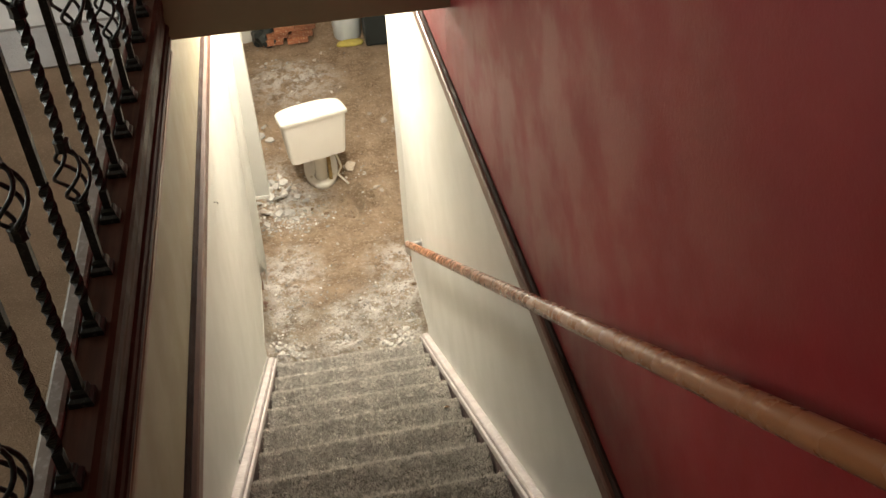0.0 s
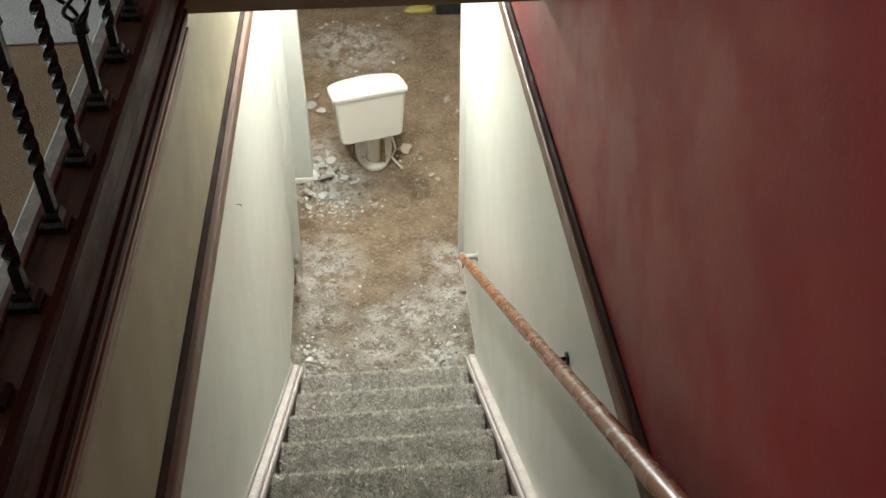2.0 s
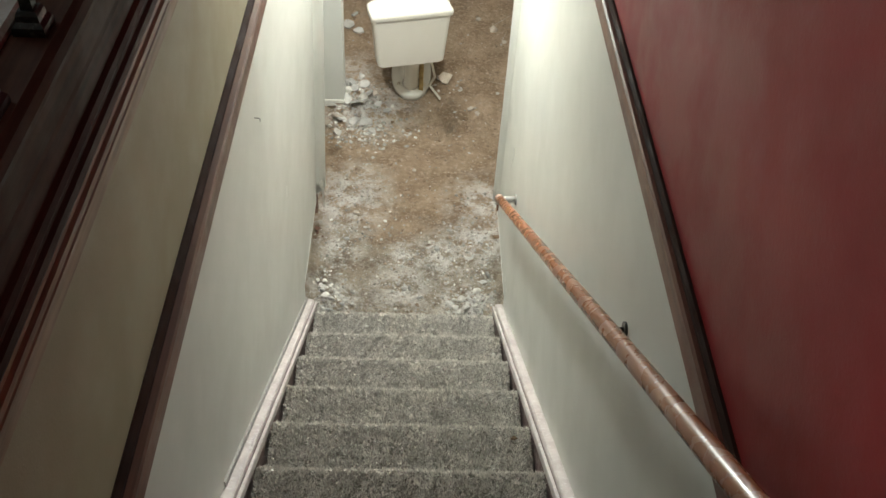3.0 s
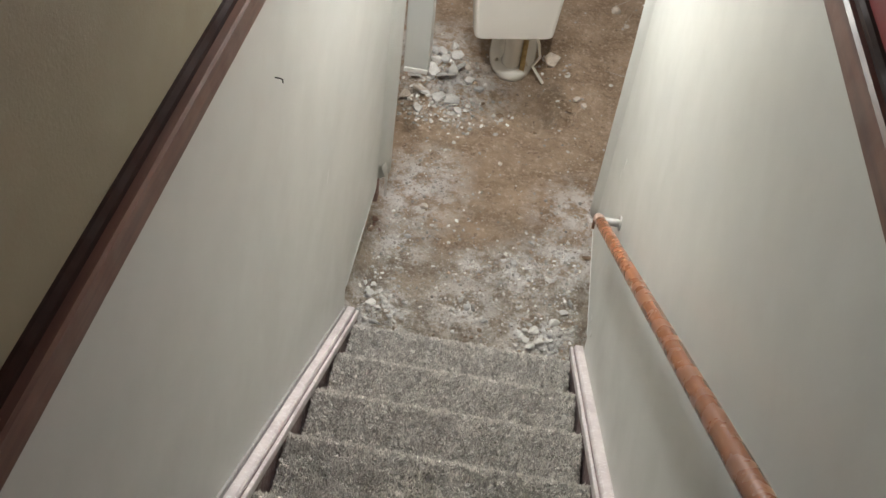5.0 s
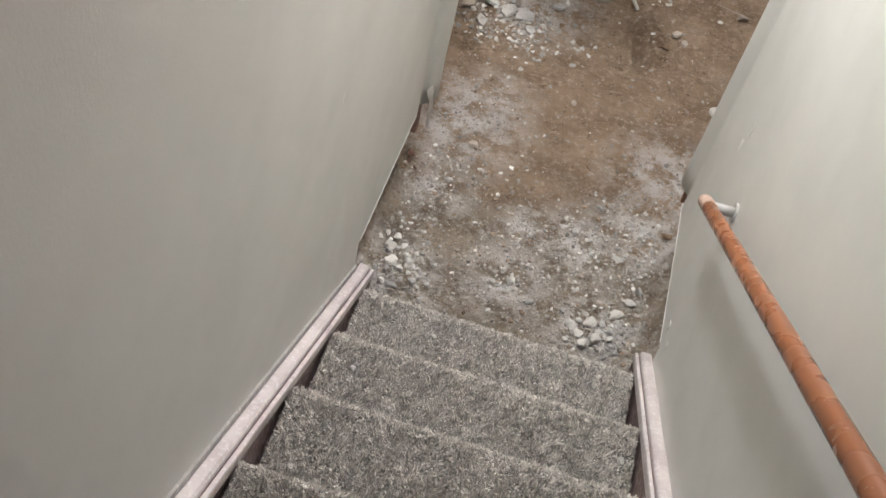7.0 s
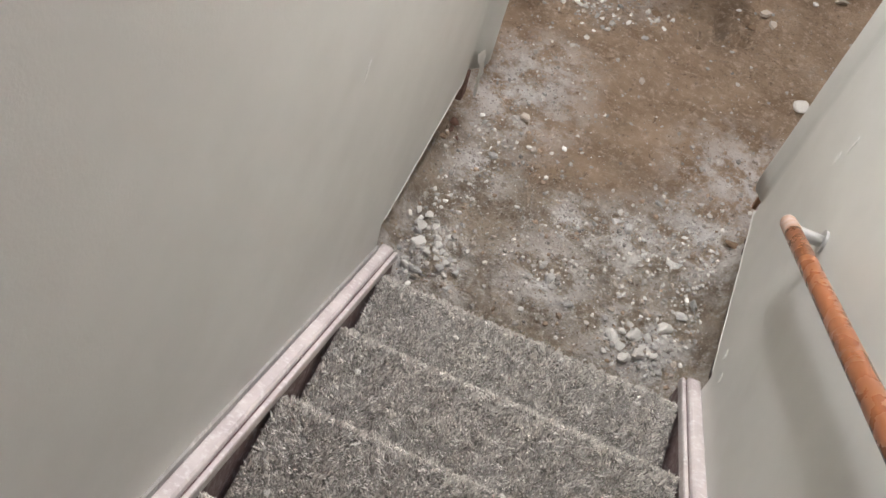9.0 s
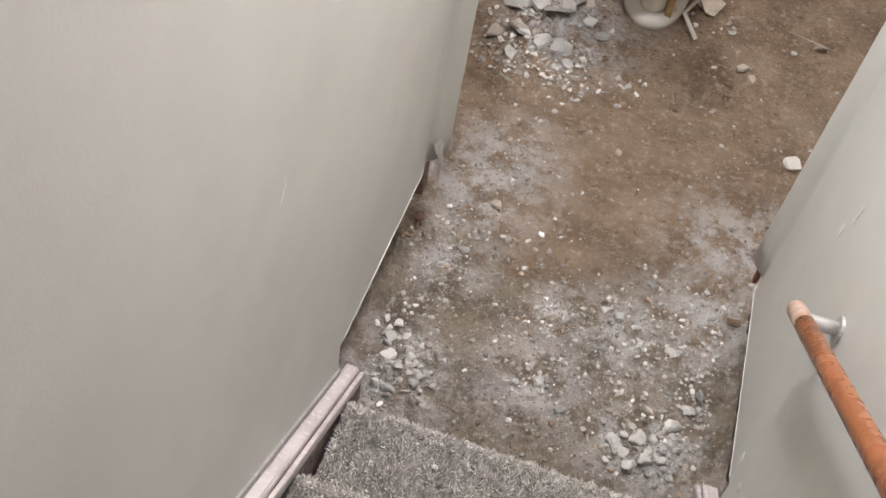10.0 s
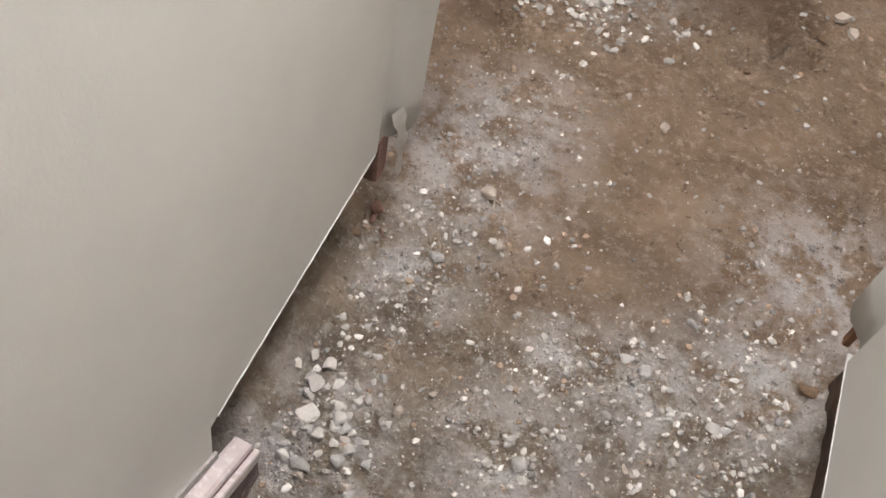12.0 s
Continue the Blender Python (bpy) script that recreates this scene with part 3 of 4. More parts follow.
def stringer(name, side):
    """Painted skirting that runs down beside the steps: a side board, a wide rounded cap and a thin strip."""
    th = thing(name, "dusty off-white painted wooden skirting beside the carpeted steps", "skirting", "stair skirtings")
    x0 = 0.0 if side > 0 else W
    y0, y1 = TOP_Y - 0.05, FIRST + 0.125
    k = RISE / RUN
    rise = (y0 - y1) * k

    def strip(prof, ya=y0, yb=y1):
        pts = [(x0 + side * a, slope_z(ya) + b) for a, b in prof]
        return extrude_y(pts, ya, yb, rise=(ya - yb) * k)

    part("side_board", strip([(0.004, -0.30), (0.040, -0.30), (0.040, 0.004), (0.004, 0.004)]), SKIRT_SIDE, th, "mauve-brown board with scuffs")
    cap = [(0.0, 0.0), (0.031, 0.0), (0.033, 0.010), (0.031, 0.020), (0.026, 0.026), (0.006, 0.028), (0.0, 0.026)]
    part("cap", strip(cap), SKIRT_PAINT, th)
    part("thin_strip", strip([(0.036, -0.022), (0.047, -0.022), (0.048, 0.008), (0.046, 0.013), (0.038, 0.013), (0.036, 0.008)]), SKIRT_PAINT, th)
    return th


stringer("stair_skirting", 1)
stringer("stair_skirting", -1)


# ---- handrail ----
def rail_z(y):
    return 0.805 + 0.679 * (3.82 - y)


def handrail():
    th = thing("handrail", "round varnished orange-brown wooden handrail with a worn pale tip", "handrail")
    x, r = W - 0.072, 0.0190
    part("rail", tube([(x, y, rail_z(y)) for y in np.linspace(3.74, -0.9, 24)], r, 20), RAIL_WOOD, th, smooth=True)
    tip = [(3.74, r), (3.79, r), (3.815, r * 0.98), (3.826, r * 0.86), (3.832, r * 0.6)]
    part("rail_tip", tube([(x, y, rail_z(y)) for y, _ in tip], [q for _, q in tip], 20), WORN_PAINT, th, "worn pale end of the rail", smooth=True)
    for y in (3.775, 1.93, 0.35):
        z = rail_z(y)
        low = 0.0 if y > 3 else 0.045
        pts = [(W - 0.002, y, z - low), (W - 0.03, y, z - low), (W - 0.055, y, z - low * 0.8), (x, y, z - 0.018 if low else z)]
        br = part("bracket", tube(pts, 0.014 if y > 3 else 0.006, 12), STEEL if y > 3 else NAIL, th, "round steel wall bracket", smooth=True)
        part("wall_plate", tube([(W, y, z - low), (W - 0.006, y, z - low)], 0.026 if y > 3 else 0.018, 16), STEEL if y > 3 else NAIL, br)


handrail()


# ---- iron balusters ----
HALF = 0.0075


def square_bar(z0, z1, twist=0.0, steps=2):
    rings = []
    for i in range(steps + 1):
        z, a = z0 + (z1 - z0) * i / steps, twist * i / steps
        rings.append([(HALF * 1.414 * math.cos(a + math.pi / 4 + q * math.pi / 2), HALF * 1.414 * math.sin(a + math.pi / 4 + q * math.pi / 2), z) for q in range(4)])
    return rings_mesh(rings)


def knuckle(z):
    return rings_mesh([[(w * math.cos(a), w * math.sin(a), z + dz) for a in (q * math.pi / 4 + math.pi / 8 for q in range(8))] for dz, w in ((-0.013, 0.010), (-0.010, 0.0145), (-0.003, 0.0135), (0.003, 0.0135), (0.010, 0.0145), (0.013, 0.010))])


def baluster(kind, m):
    labels = {"plain": "black wrought-iron baluster with a twisted middle", "single": "black wrought-iron baluster with one twisted basket", "double": "black wrought-iron baluster with two twisted baskets"}
    th = thing("baluster", labels[kind], "baluster", "iron balusters on the ledge", m)
    foot = rings_mesh([[(sx * w, sy * w, z) for sx, sy in ((-1, -1), (1, -1), (1, 1), (-1, 1))] for z, w in ((0, 0.019), (0.006, 0.020), (0.012, 0.019), (0.018, 0.0145), (0.026, 0.0135), (0.031, 0.011))])
    part("foot", foot, IRON, th, "stepped square iron shoe")
    top = 0.92
    baskets = {"plain": (), "single": (0.40,), "double": (0.215, 0.585)}[kind]
    cuts = [0.0]
    for b in baskets:
        cuts += [b - 0.055, b + 0.055]
    cuts.append(top)
    for a, b in zip(cuts[::2], cuts[1::2]):
        length = b - a
        if length < 0.2:
            part("bar", square_bar(a, b), IRON, th)
            continue
        t0, t1 = (a + 0.10, b - 0.08) if kind != "plain" else (a + 0.07, a + 0.31)
        if kind == "double" and a > 0.1 and b < 0.6:
            t0, t1 = a + 0.03, b - 0.03
        part("bar", square_bar(a, t0), IRON, th)
        part("twisted_bar", square_bar(t0, t1, (t1 - t0) * 62, max(6, int((t1 - t0) * 190))), IRON, th, "twisted square iron bar")
        if kind == "plain":
            part("bar", square_bar(t1, t1 + 0.25), IRON, th)
            part("twisted_bar", square_bar(t1 + 0.25, t1 + 0.47, 14, 42), IRON, th, "twisted square iron bar")
            t1 += 0.47
        part("bar", square_bar(t1, b), IRON, th)
    for b in baskets:
        for dz in (-0.062, 0.062):
            part("knuckle", knuckle(b + dz), IRON, th)
        for q in range(4):
            pts = []
            for i in range(13):
                u = i / 12
                a = q * math.pi / 2 + u * math.pi * 1.15
                rr = 0.004 + 0.026 * math.sin(math.pi * u) ** 0.8
                pts.append((rr * math.cos(a), rr * math.sin(a), b - 0.056 + 0.112 * u))
            part("basket_strand", tube(pts, 0.0038, 6), IRON, th, smooth=True)
    return th


made = {}
for k in range(-8, 10):
    kind = {1: "double", 3: "single"}.get(k % 4, "plain")
    here = pose(0.011, 0.9 + 0.1715 * k, UP + 0.031)
    if kind in made:
        copy_thing(made[kind], here)
    else:
        made[kind] = baluster(kind, here)

guard = thing("guard_rail", "dark wooden rail on top of the iron balusters", "guard rail")
part("rail", extrude_y([(-0.015, 3.86), (0.05, 3.86), (0.055, 3.88), (0.045, 3.905), (0.018, 3.915), (-0.01, 3.905), (-0.02, 3.88)], -0.55, HEAD_Y), DARK_WOOD, guard)


# ---- toilet ----
def superellipse(a, b, n, count, z, cx=0.0, cy=0.0):
    out = []
    for i in range(count):
        t = 2 * math.pi * i / count
        c, s = math.cos(t), math.sin(t)
        out.append((cx + a * math.copysign(abs(c) ** (2 / n), c), cy + b * math.copysign(abs(s) ** (2 / n), s), z))
    return out


def tank_ring(half, depth, z, grow=0.0, round_far=0.10):
    """Flat towards -y, bowed and narrower towards +y."""
    h, d = half + grow, depth + grow
    pts = [(-h + 0.02, -grow), (h - 0.02, -grow), (h - 0.006, -grow + 0.006), (h, -grow + 0.02), (h, d * 0.45)]
    for i in range(1, 12):
        u = i / 12
        pts.append((h * math.cos(math.pi * u), d * 0.45 + (d * 0.55) * math.sin(math.pi * u) ** 0.55))
    pts += [(-h, d * 0.45), (-h, -grow + 0.02), (-h + 0.006, -grow + 0.006)]
    return [(x, y, z) for x, y in pts]


def toilet(m):
    th = thing("toilet", "white porcelain toilet standing loose on the dirt, seen from behind", "toilet", "", m)
    tank = rings_mesh([tank_ring(0.19, 0.155, 0.375), tank_ring(0.202, 0.168, 0.38), tank_ring(0.208, 0.172, 0.40), tank_ring(0.236, 0.20, 0.69)])
    part("tank", tank, PORCELAIN, th, m=pose(0, 0, 0, 0, 0, 15))
    lid = rings_mesh([tank_ring(0.236, 0.215, 0.688, 0.004), tank_ring(0.236, 0.215, 0.692, 0.012), tank_ring(0.236, 0.215, 0.712, 0.013), tank_ring(0.236, 0.215, 0.722, 0.008), tank_ring(0.236, 0.215, 0.726, -0.004)])
    part("tank_lid", lid, PORCELAIN, th, "slightly domed tank lid", m=pose(0, 0, 0, 0, 0, 15))
    foot = []
    for z, a, b, cy in ((0.0, 0.130, 0.29, 0.455), (0.03, 0.132, 0.292, 0.455), (0.05, 0.124, 0.284, 0.455), (0.062, 0.082, 0.22, 0.48), (0.16, 0.085, 0.22, 0.48), (0.26, 0.11, 0.25, 0.50), (0.36, 0.165, 0.29, 0.50), (0.385, 0.175, 0.30, 0.50), (0.39, 0.17, 0.295, 0.50)):
        foot.append(superellipse(a, b, 2.3, 40, z, 0, cy))
    part("bowl", rings_mesh(foot), PORCELAIN, th, "dusty pedestal and bowl", smooth=True)
    part("seat", rings_mesh([superellipse(0.178, 0.24, 2.2, 40, z, 0, 0.55) for z in (0.392, 0.398, 0.412, 0.416)]), PORCELAIN, th, smooth=True)
    part("seat_deck", rings_mesh([superellipse(0.10, 0.09, 4, 32, z, 0, 0.15) for z in (0.34, 0.35, 0.374)]), PORCELAIN, th, smooth=True)
    trap = tube([(0.0, 0.15, 0.34), (0.0, 0.165, 0.26), (0.0, 0.19, 0.17), (0.0, 0.235, 0.10), (0.0, 0.28, 0.05)], [0.050, 0.048, 0.046, 0.05, 0.06], 18)
    part("trapway", trap, PORCELAIN, th, "grimy rounded waste outlet", smooth=True)
    part("side_web", box(0.05, 0.078, 0.21, 0.34, 0.03, 0.30, 0.01), YELLOW_PIPE, th, "yellow-stained porcelain web")
    for sx in (-1, 1):
        part("bolt_cap", rings_mesh([superellipse(w, w, 2, 12, z, sx * 0.082, 0.27) for z, w in ((0.045, 0.012), (0.06, 0.011), (0.067, 0.006))]), GRIMY, th, smooth=True)
    part("supply_line", tube([(0.10, 0.12, 0.37), (0.13, 0.16, 0.27), (0.15, 0.19, 0.17), (0.12, 0.21, 0.09), (0.19, 0.15, 0.03)], 0.009, 8), PORCELAIN, th, "thin white supply hose", smooth=True)


toilet(pose(0.475, 5.545, 0.0, 0, 0, 0))


# ---- wall stub, nail, scuffs ----
stub = thing("wall_stub", "cream boxed post hanging short of the dirt floor", "post")
part("casing", box(0.0, 0.112, 4.95, 5.06, 0.515, 2.70, 0.006), CREAM, stub)
part("torn_edge", box(0.002, 0.110, 4.945, 5.05, 0.495, 0.517, 0.003), BARE, stub, "torn pale drywall edge")

hook = thing("wall_nail", "small bent dark nail in the cream wall", "nail")
part("shank", tube([(0.0, 2.951, 1.828), (0.012, 2.952, 1.827), (0.016, 2.954, 1.823), (0.016, 2.955, 1.814)], 0.0016, 6), NAIL, hook)


def patch(name, label, x, s, pts):
    bm = bmesh.new()
    a = [bm.verts.new((x + s * 0.0015, y, z)) for y, z in pts]
    b = [bm.verts.new((x - s * 0.001, y, z)) for y, z in pts]
    bm.faces.new(a)
    for i in range(len(a)):
        bm.faces.new((a[i], a[(i + 1) % len(a)], b[(i + 1) % len(a)], b[i]))
    tagged(part(name, bm, SCUFF), label, "wall damage", "wall scuffs")


patch("wall_scuff", "pale scraped mark in the cream paint", 0.0, 1, [(3.43, 1.105), (3.438, 1.108), (3.452, 1.13), (3.456, 1.145), (3.446, 1.14), (3.434, 1.12)])
patch("wall_scuff", "chipped white mark in the cream paint", W, -1, [(4.02, 0.87), (4.028, 0.875), (4.022, 0.93), (4.014, 0.925)])
patch("wall_scuff", "chipped white mark in the cream paint", W, -1, [(4.05, 0.80), (4.07, 0.81), (4.06, 0.84), (4.045, 0.83)])
patch("wall_scuff", "chipped white mark low on the cream wall", W, -1, [(3.78, 0.30), (3.80, 0.305), (3.795, 0.33), (3.775, 0.325)])
patch("wall_scuff", "chipped white mark low on the cream wall", W, -1, [(3.70, 0.31), (3.72, 0.315), (3.715, 0.335), (3.70, 0.33)])


# torn strip of corner tape hanging at the wall's end
tape = thing("torn_corner_tape", "torn white paper tape hanging from the wall corner", "tape")
bm = bmesh.new()
cols = []
for i in range(9):
    u = i / 8
    c = (0.022 + 0.018 * u + 0.006 * math.sin(u * 5), END - 0.075 + 0.02 * u, 0.40 - 0.20 * u)
    w = 0.013 * (1 - 0.55 * u) * (1 + 0.3 * math.sin(u * 17))
    cols.append([bm.verts.new((c[0] - w * 0.4, c[1] - w, c[2])), bm.verts.new((c[0] + w * 0.5, c[1] + w, c[2] + 0.006))])
for a, b in zip(cols, cols[1:]):
    bm.faces.new((a[0], a[1], b[1], b[0]))
bmesh.ops.solidify(bm, geom=bm.faces[:], thickness=0.002)
part("strip", bm, BARE, tape)


# ---- rubble ----
def chunk_mesh(rng, mat, flat=0.5, cuts=0):
    bm = bmesh.new()
    pts = []
    for i in range(rng.randint(9, 13)):
        v = Vector((rng.gauss(0, 1), rng.gauss(0, 1), rng.gauss(0, 1))).normalized()
        v *= rng.uniform(0.78, 1.0)
        pts.append(bm.verts.new((v.x * 0.5, v.y * rng.uniform(0.32, 0.5), v.z * 0.5 * flat)))
    res = bmesh.ops.convex_hull(bm, input=pts)
    bmesh.ops.delete(bm, geom=[g for g in res["geom_interior"] if isinstance(g, bmesh.types.BMVert)], context="VERTS")
    bmesh.ops.bevel(bm, geom=bm.edges[:], offset=0.05, segments=1, affect="EDGES")
    return finish(bm, mat)


rng = random.Random(11)
SHAPES = {name: [chunk_mesh(rng, mat, f) for f in (0.35, 0.45, 0.55, 0.65, 0.5, 0.4)] for name, mat in (("grey", CHUNK), ("white", PALE_CHUNK), ("tan", TAN_CHUNK), ("dirt", DIRT_CLOD), ("rust", RUST))}
LABELS = {"grey": "grey broken plaster lump lying on the dirt", "white": "white broken plaster lump lying on the dirt", "tan": "tan broken drywall lump lying on the dirt", "dirt": "dark clod of dirt on the floor", "rust": "rust-red crumbled brick lump under the wall"}


def chunk(kind, x, y, size, turn=None, lift=0.0):
    ob = new("plaster_lump" if kind != "dirt" else "dirt_clod", rng.choice(SHAPES[kind]))
    h = size * 0.17
    ob.matrix_basis = pose(x, y, ground_z(x, y) + h * 0.7 + lift, rng.uniform(-12, 12), rng.uniform(-12, 12), rng.uniform(0, 360) if turn is None else turn) @ Matrix.Diagonal((size, size * rng.uniform(0.8, 1.1), size * rng.uniform(0.8, 1.1), 1))
    return tagged(ob, LABELS[kind], "rubble", "broken plaster on the floor")


# the lumps that stand out singly
for kind, x, y, s in (("rust", -0.01, 4.42, 0.05), ("rust", 0.015, 4.38, 0.035), ("dirt", -0.02, 4.34, 0.06), ("dirt", 0.965, 4.42, 0.07), ("tan", 0.187, 4.60, 0.062), ("tan", 0.264, 4.09, 0.032), ("white", 0.845, 4.02, 0.075), ("white", 0.80, 4.256, 0.045), ("grey", 0.706, 4.477, 0.036),
                      ("tan", 0.587, 4.416, 0.030), ("white", 0.06, 4.05, 0.05), ("white", 0.09, 4.02, 0.045), ("grey", 0.04, 4.01, 0.05), ("tan", 0.504, 4.987, 0.055), ("white", 1.08, 5.19, 0.10), ("tan", 1.144, 5.894, 0.085),
                      ("white", 0.669, 5.955, 0.10), ("grey", 0.151, 4.386, 0.04), ("tan", 0.26, 4.47, 0.05), ("white", 0.17, 5.62, 0.13), ("white", 0.06, 5.72, 0.12),
                      ("grey", 0.05, 5.86, 0.11), ("white", 0.14, 5.95, 0.09), ("tan", 0.25, 5.72, 0.075), ("grey", -0.03, 5.60, 0.10), ("tan", 0.02, 5.48, 0.12), ("tan", -0.05, 5.42, 0.10), ("dirt", 0.46, 5.40, 0.075),
                      ("dirt", 0.36, 5.46, 0.05), ("dirt", 0.82, 5.52, 0.06), ("dirt", 0.66, 5.30, 0.04), ("white", 0.76, 3.93, 0.075), ("white", 0.79, 3.88, 0.065), ("white", 0.73, 3.89, 0.055), ("white", 0.83, 3.90, 0.05),
                      ("white", 0.07, 3.93, 0.065), ("white", 0.11, 3.90, 0.055), ("grey", 0.05, 3.97, 0.045), ("white", 0.13, 3.95, 0.05), ("grey", 0.10, 3.84, 0.05), ("white", 0.06, 3.84, 0.05), ("grey", 0.16, 3.87, 0.045),
                      ("grey", 0.64, 4.30, 0.06), ("grey", 0.47, 4.02, 0.055), ("grey", 0.55, 3.95, 0.05), ("grey", 0.90, 4.14, 0.05), ("white", 0.02, 4.06, 0.04), ("white", 0.055, 4.00, 0.055), ("grey", 0.88, 4.08, 0.06), ("white", 0.75, 3.86, 0.07), ("grey", 0.70, 3.91, 0.06), ("grey", 0.60, 4.33, 0.05), ("tan", 0.22, 4.02, 0.04), ("rust", -0.005, 4.40, 0.05), ("tan", 1.05, 6.6, 0.09), ("tan", 1.12, 6.45, 0.07), ("tan", 0.95, 6.75, 0.06)):
    chunk(kind, x, y, s)
PILES = ((0.11, 3.92, 0.06, 0.07, 30, 0.022, 0.05), (0.79, 3.92, 0.07, 0.06, 36, 0.02, 0.05), (0.07, 4.15, 0.09, 0.14, 16, 0.018, 0.04), (0.66, 4.27, 0.10, 0.09, 18, 0.02, 0.045), (0.88, 4.3, 0.08, 0.18, 30, 0.015, 0.04),
         (0.12, 4.45, 0.08, 0.16, 18, 0.015, 0.035), (0.06, 5.64, 0.11, 0.15, 40, 0.03, 0.085), (0.22, 5.32, 0.14, 0.12, 16, 0.018, 0.04), (0.5, 4.1, 0.26, 0.2, 26, 0.015, 0.035), (0.3, 7.6, 0.4, 0.35, 30, 0.04, 0.11))
for cx, cy, sx, sy, n, a, b in PILES:
    for i in range(n):
        x, y = rng.gauss(cx, sx), rng.gauss(cy, sy)
        if y > 3.78 and 0.02 < x < (0.93 if y < 4.5 else 3):
            chunk(rng.choice(("grey", "white", "grey", "tan") if y < 5 else ("tan", "white", "grey", "tan")), x, y, rng.uniform(a * 0.8, b * 0.78))


def grit():
    """Crumbs too many to count: small four- and five-sided bits."""
    r = np.random.default_rng(9)
    for name, mat, cnt, biased in (("plaster_crumbs", CRUMB, 3000, True), ("grey_crumbs", GREY_CRUMB, 7500, True), ("dirt_crumbs", BROWN_CRUMB, 6000, False)):
        verts, faces = [], []
        c = 0
        while c < cnt:
            if biased and r.random() < 0.82:
                px, py, pr = DUST[r.integers(len(DUST))]
                x, y = r.normal(px, pr * 0.75), r.normal(py, pr * 0.75)
            else:
                x, y = r.uniform(-0.1, 1.5), 3.75 + r.random() ** 1.3 * 3.4
            if y < 3.72 or (y < 4.4 and not -0.02 < x < 0.97):
                continue
            s = r.uniform(0.0012, 0.0038) if r.random() < 0.88 else 0.004 + 0.009 * r.random() ** 3
            z, a = ground_z(x, y), r.uniform(0, 6.28)
            b = len(verts)
            n = 5
            for lift, shrink in ((-0.002, 1.0), (s * r.uniform(0.25, 0.7), r.uniform(0.45, 0.8))):
                for q in range(n):
                    w = s * shrink * r.uniform(0.6, 1.15)
                    verts.append((x + w * math.cos(a + q * 1.2566), y + w * math.sin(a + q * 1.2566), z + lift + (r.normal(0, s * 0.12) if lift > 0 else 0)))
            faces += [(b + q, b + (q + 1) % n, b + n + (q + 1) % n, b + n + q) for q in range(n)]
            faces.append(tuple(b + n + q for q in range(n)))
            c += 1
        me = bpy.data.meshes.new("mesh")
        me.from_pydata(verts, [], faces)
        me.materials.append(mat)
        tagged(new(name, me), {"plaster_crumbs": "white plaster crumbs scattered over the dirt", "grey_crumbs": "grey dusty crumbs scattered over the dirt", "dirt_crumbs": "brown crumbs of loose dirt"}[name], "crumbs", "", "stuff")


grit()


def small_rubble():
    """Broken bits between a crumb and a lump, joined: jittered twelve-cornered stones, flat or blocky."""
    r = np.random.default_rng(21)
    bm = bmesh.new()
    bmesh.ops.create_icosphere(bm, subdivisions=1, radius=1.0)
    base = np.array([v.co[:] for v in bm.verts])
    tris = np.array([[v.index for v in f.verts] for f in bm.faces])
    bm.free()
    spots = [(0.10, 3.93, 0.06, 0.07, 110), (0.80, 3.92, 0.07, 0.07, 110), (0.88, 4.12, 0.05, 0.12, 170), (0.86, 4.38, 0.07, 0.12, 190), (0.66, 4.24, 0.08, 0.09, 130), (0.48, 4.02, 0.09, 0.08, 110), (0.10, 4.42, 0.06, 0.13, 130), (0.18, 4.62, 0.10, 0.10, 60), (0.07, 4.12, 0.05, 0.10, 70), (0.08, 5.62, 0.13, 0.12, 300), (0.18, 5.34, 0.16, 0.09, 460), (0.75, 5.75, 0.14, 0.12, 45), (0.5, 4.3, 0.3, 0.3, 90), (0.6, 5.1, 0.35, 0.35, 40), (0.35, 7.5, 0.4, 0.35, 160), (0.7, 6.4, 0.5, 0.5, 50)]
    for name, mat, share, label in (("grey_rubble", RUBBLE_GREY, 0.60, "small grey broken plaster strewn over the dirt"), ("white_rubble", RUBBLE_WHITE, 0.13, "small white broken plaster strewn over the dirt")):
        verts, faces = [], []
        for cx, cy, sx, sy, n in spots:
            for _ in range(int(n * share)):
                x, y = r.normal(cx, sx), r.normal(cy, sy)
                if y < 3.74 or (y < 4.47 and not 0.01 < x < 0.94):
                    continue
                size = (0.0035 + 0.010 * r.random() ** 2.6) * (1.35 if y > 5 else 1.0)
                p = base * r.uniform(0.55, 1.2, (12, 1)) * np.array([1.0, r.uniform(0.55, 0.95), r.uniform(0.25, 0.6)]) * size
                tilt, turn = r.normal(0, 0.3), r.uniform(0, 6.283)
                p = np.stack([p[:, 0], p[:, 1] * math.cos(tilt) - p[:, 2] * math.sin(tilt), p[:, 1] * math.sin(tilt) + p[:, 2] * math.cos(tilt)], -1)
                p = np.stack([p[:, 0] * math.cos(turn) - p[:, 1] * math.sin(turn), p[:, 0] * math.sin(turn) + p[:, 1] * math.cos(turn), p[:, 2]], -1)
                p += np.array([x, y, ground_z(x, y) + size * 0.2])
                faces += (tris + len(verts)).tolist()
                verts += p.tolist()
        me = bpy.data.meshes.new("mesh")
        me.from_pydata(verts, [], faces)
        me.materials.append(mat)
        tagged(new(name, me), label, "rubble", "", "stuff")


small_rubble()

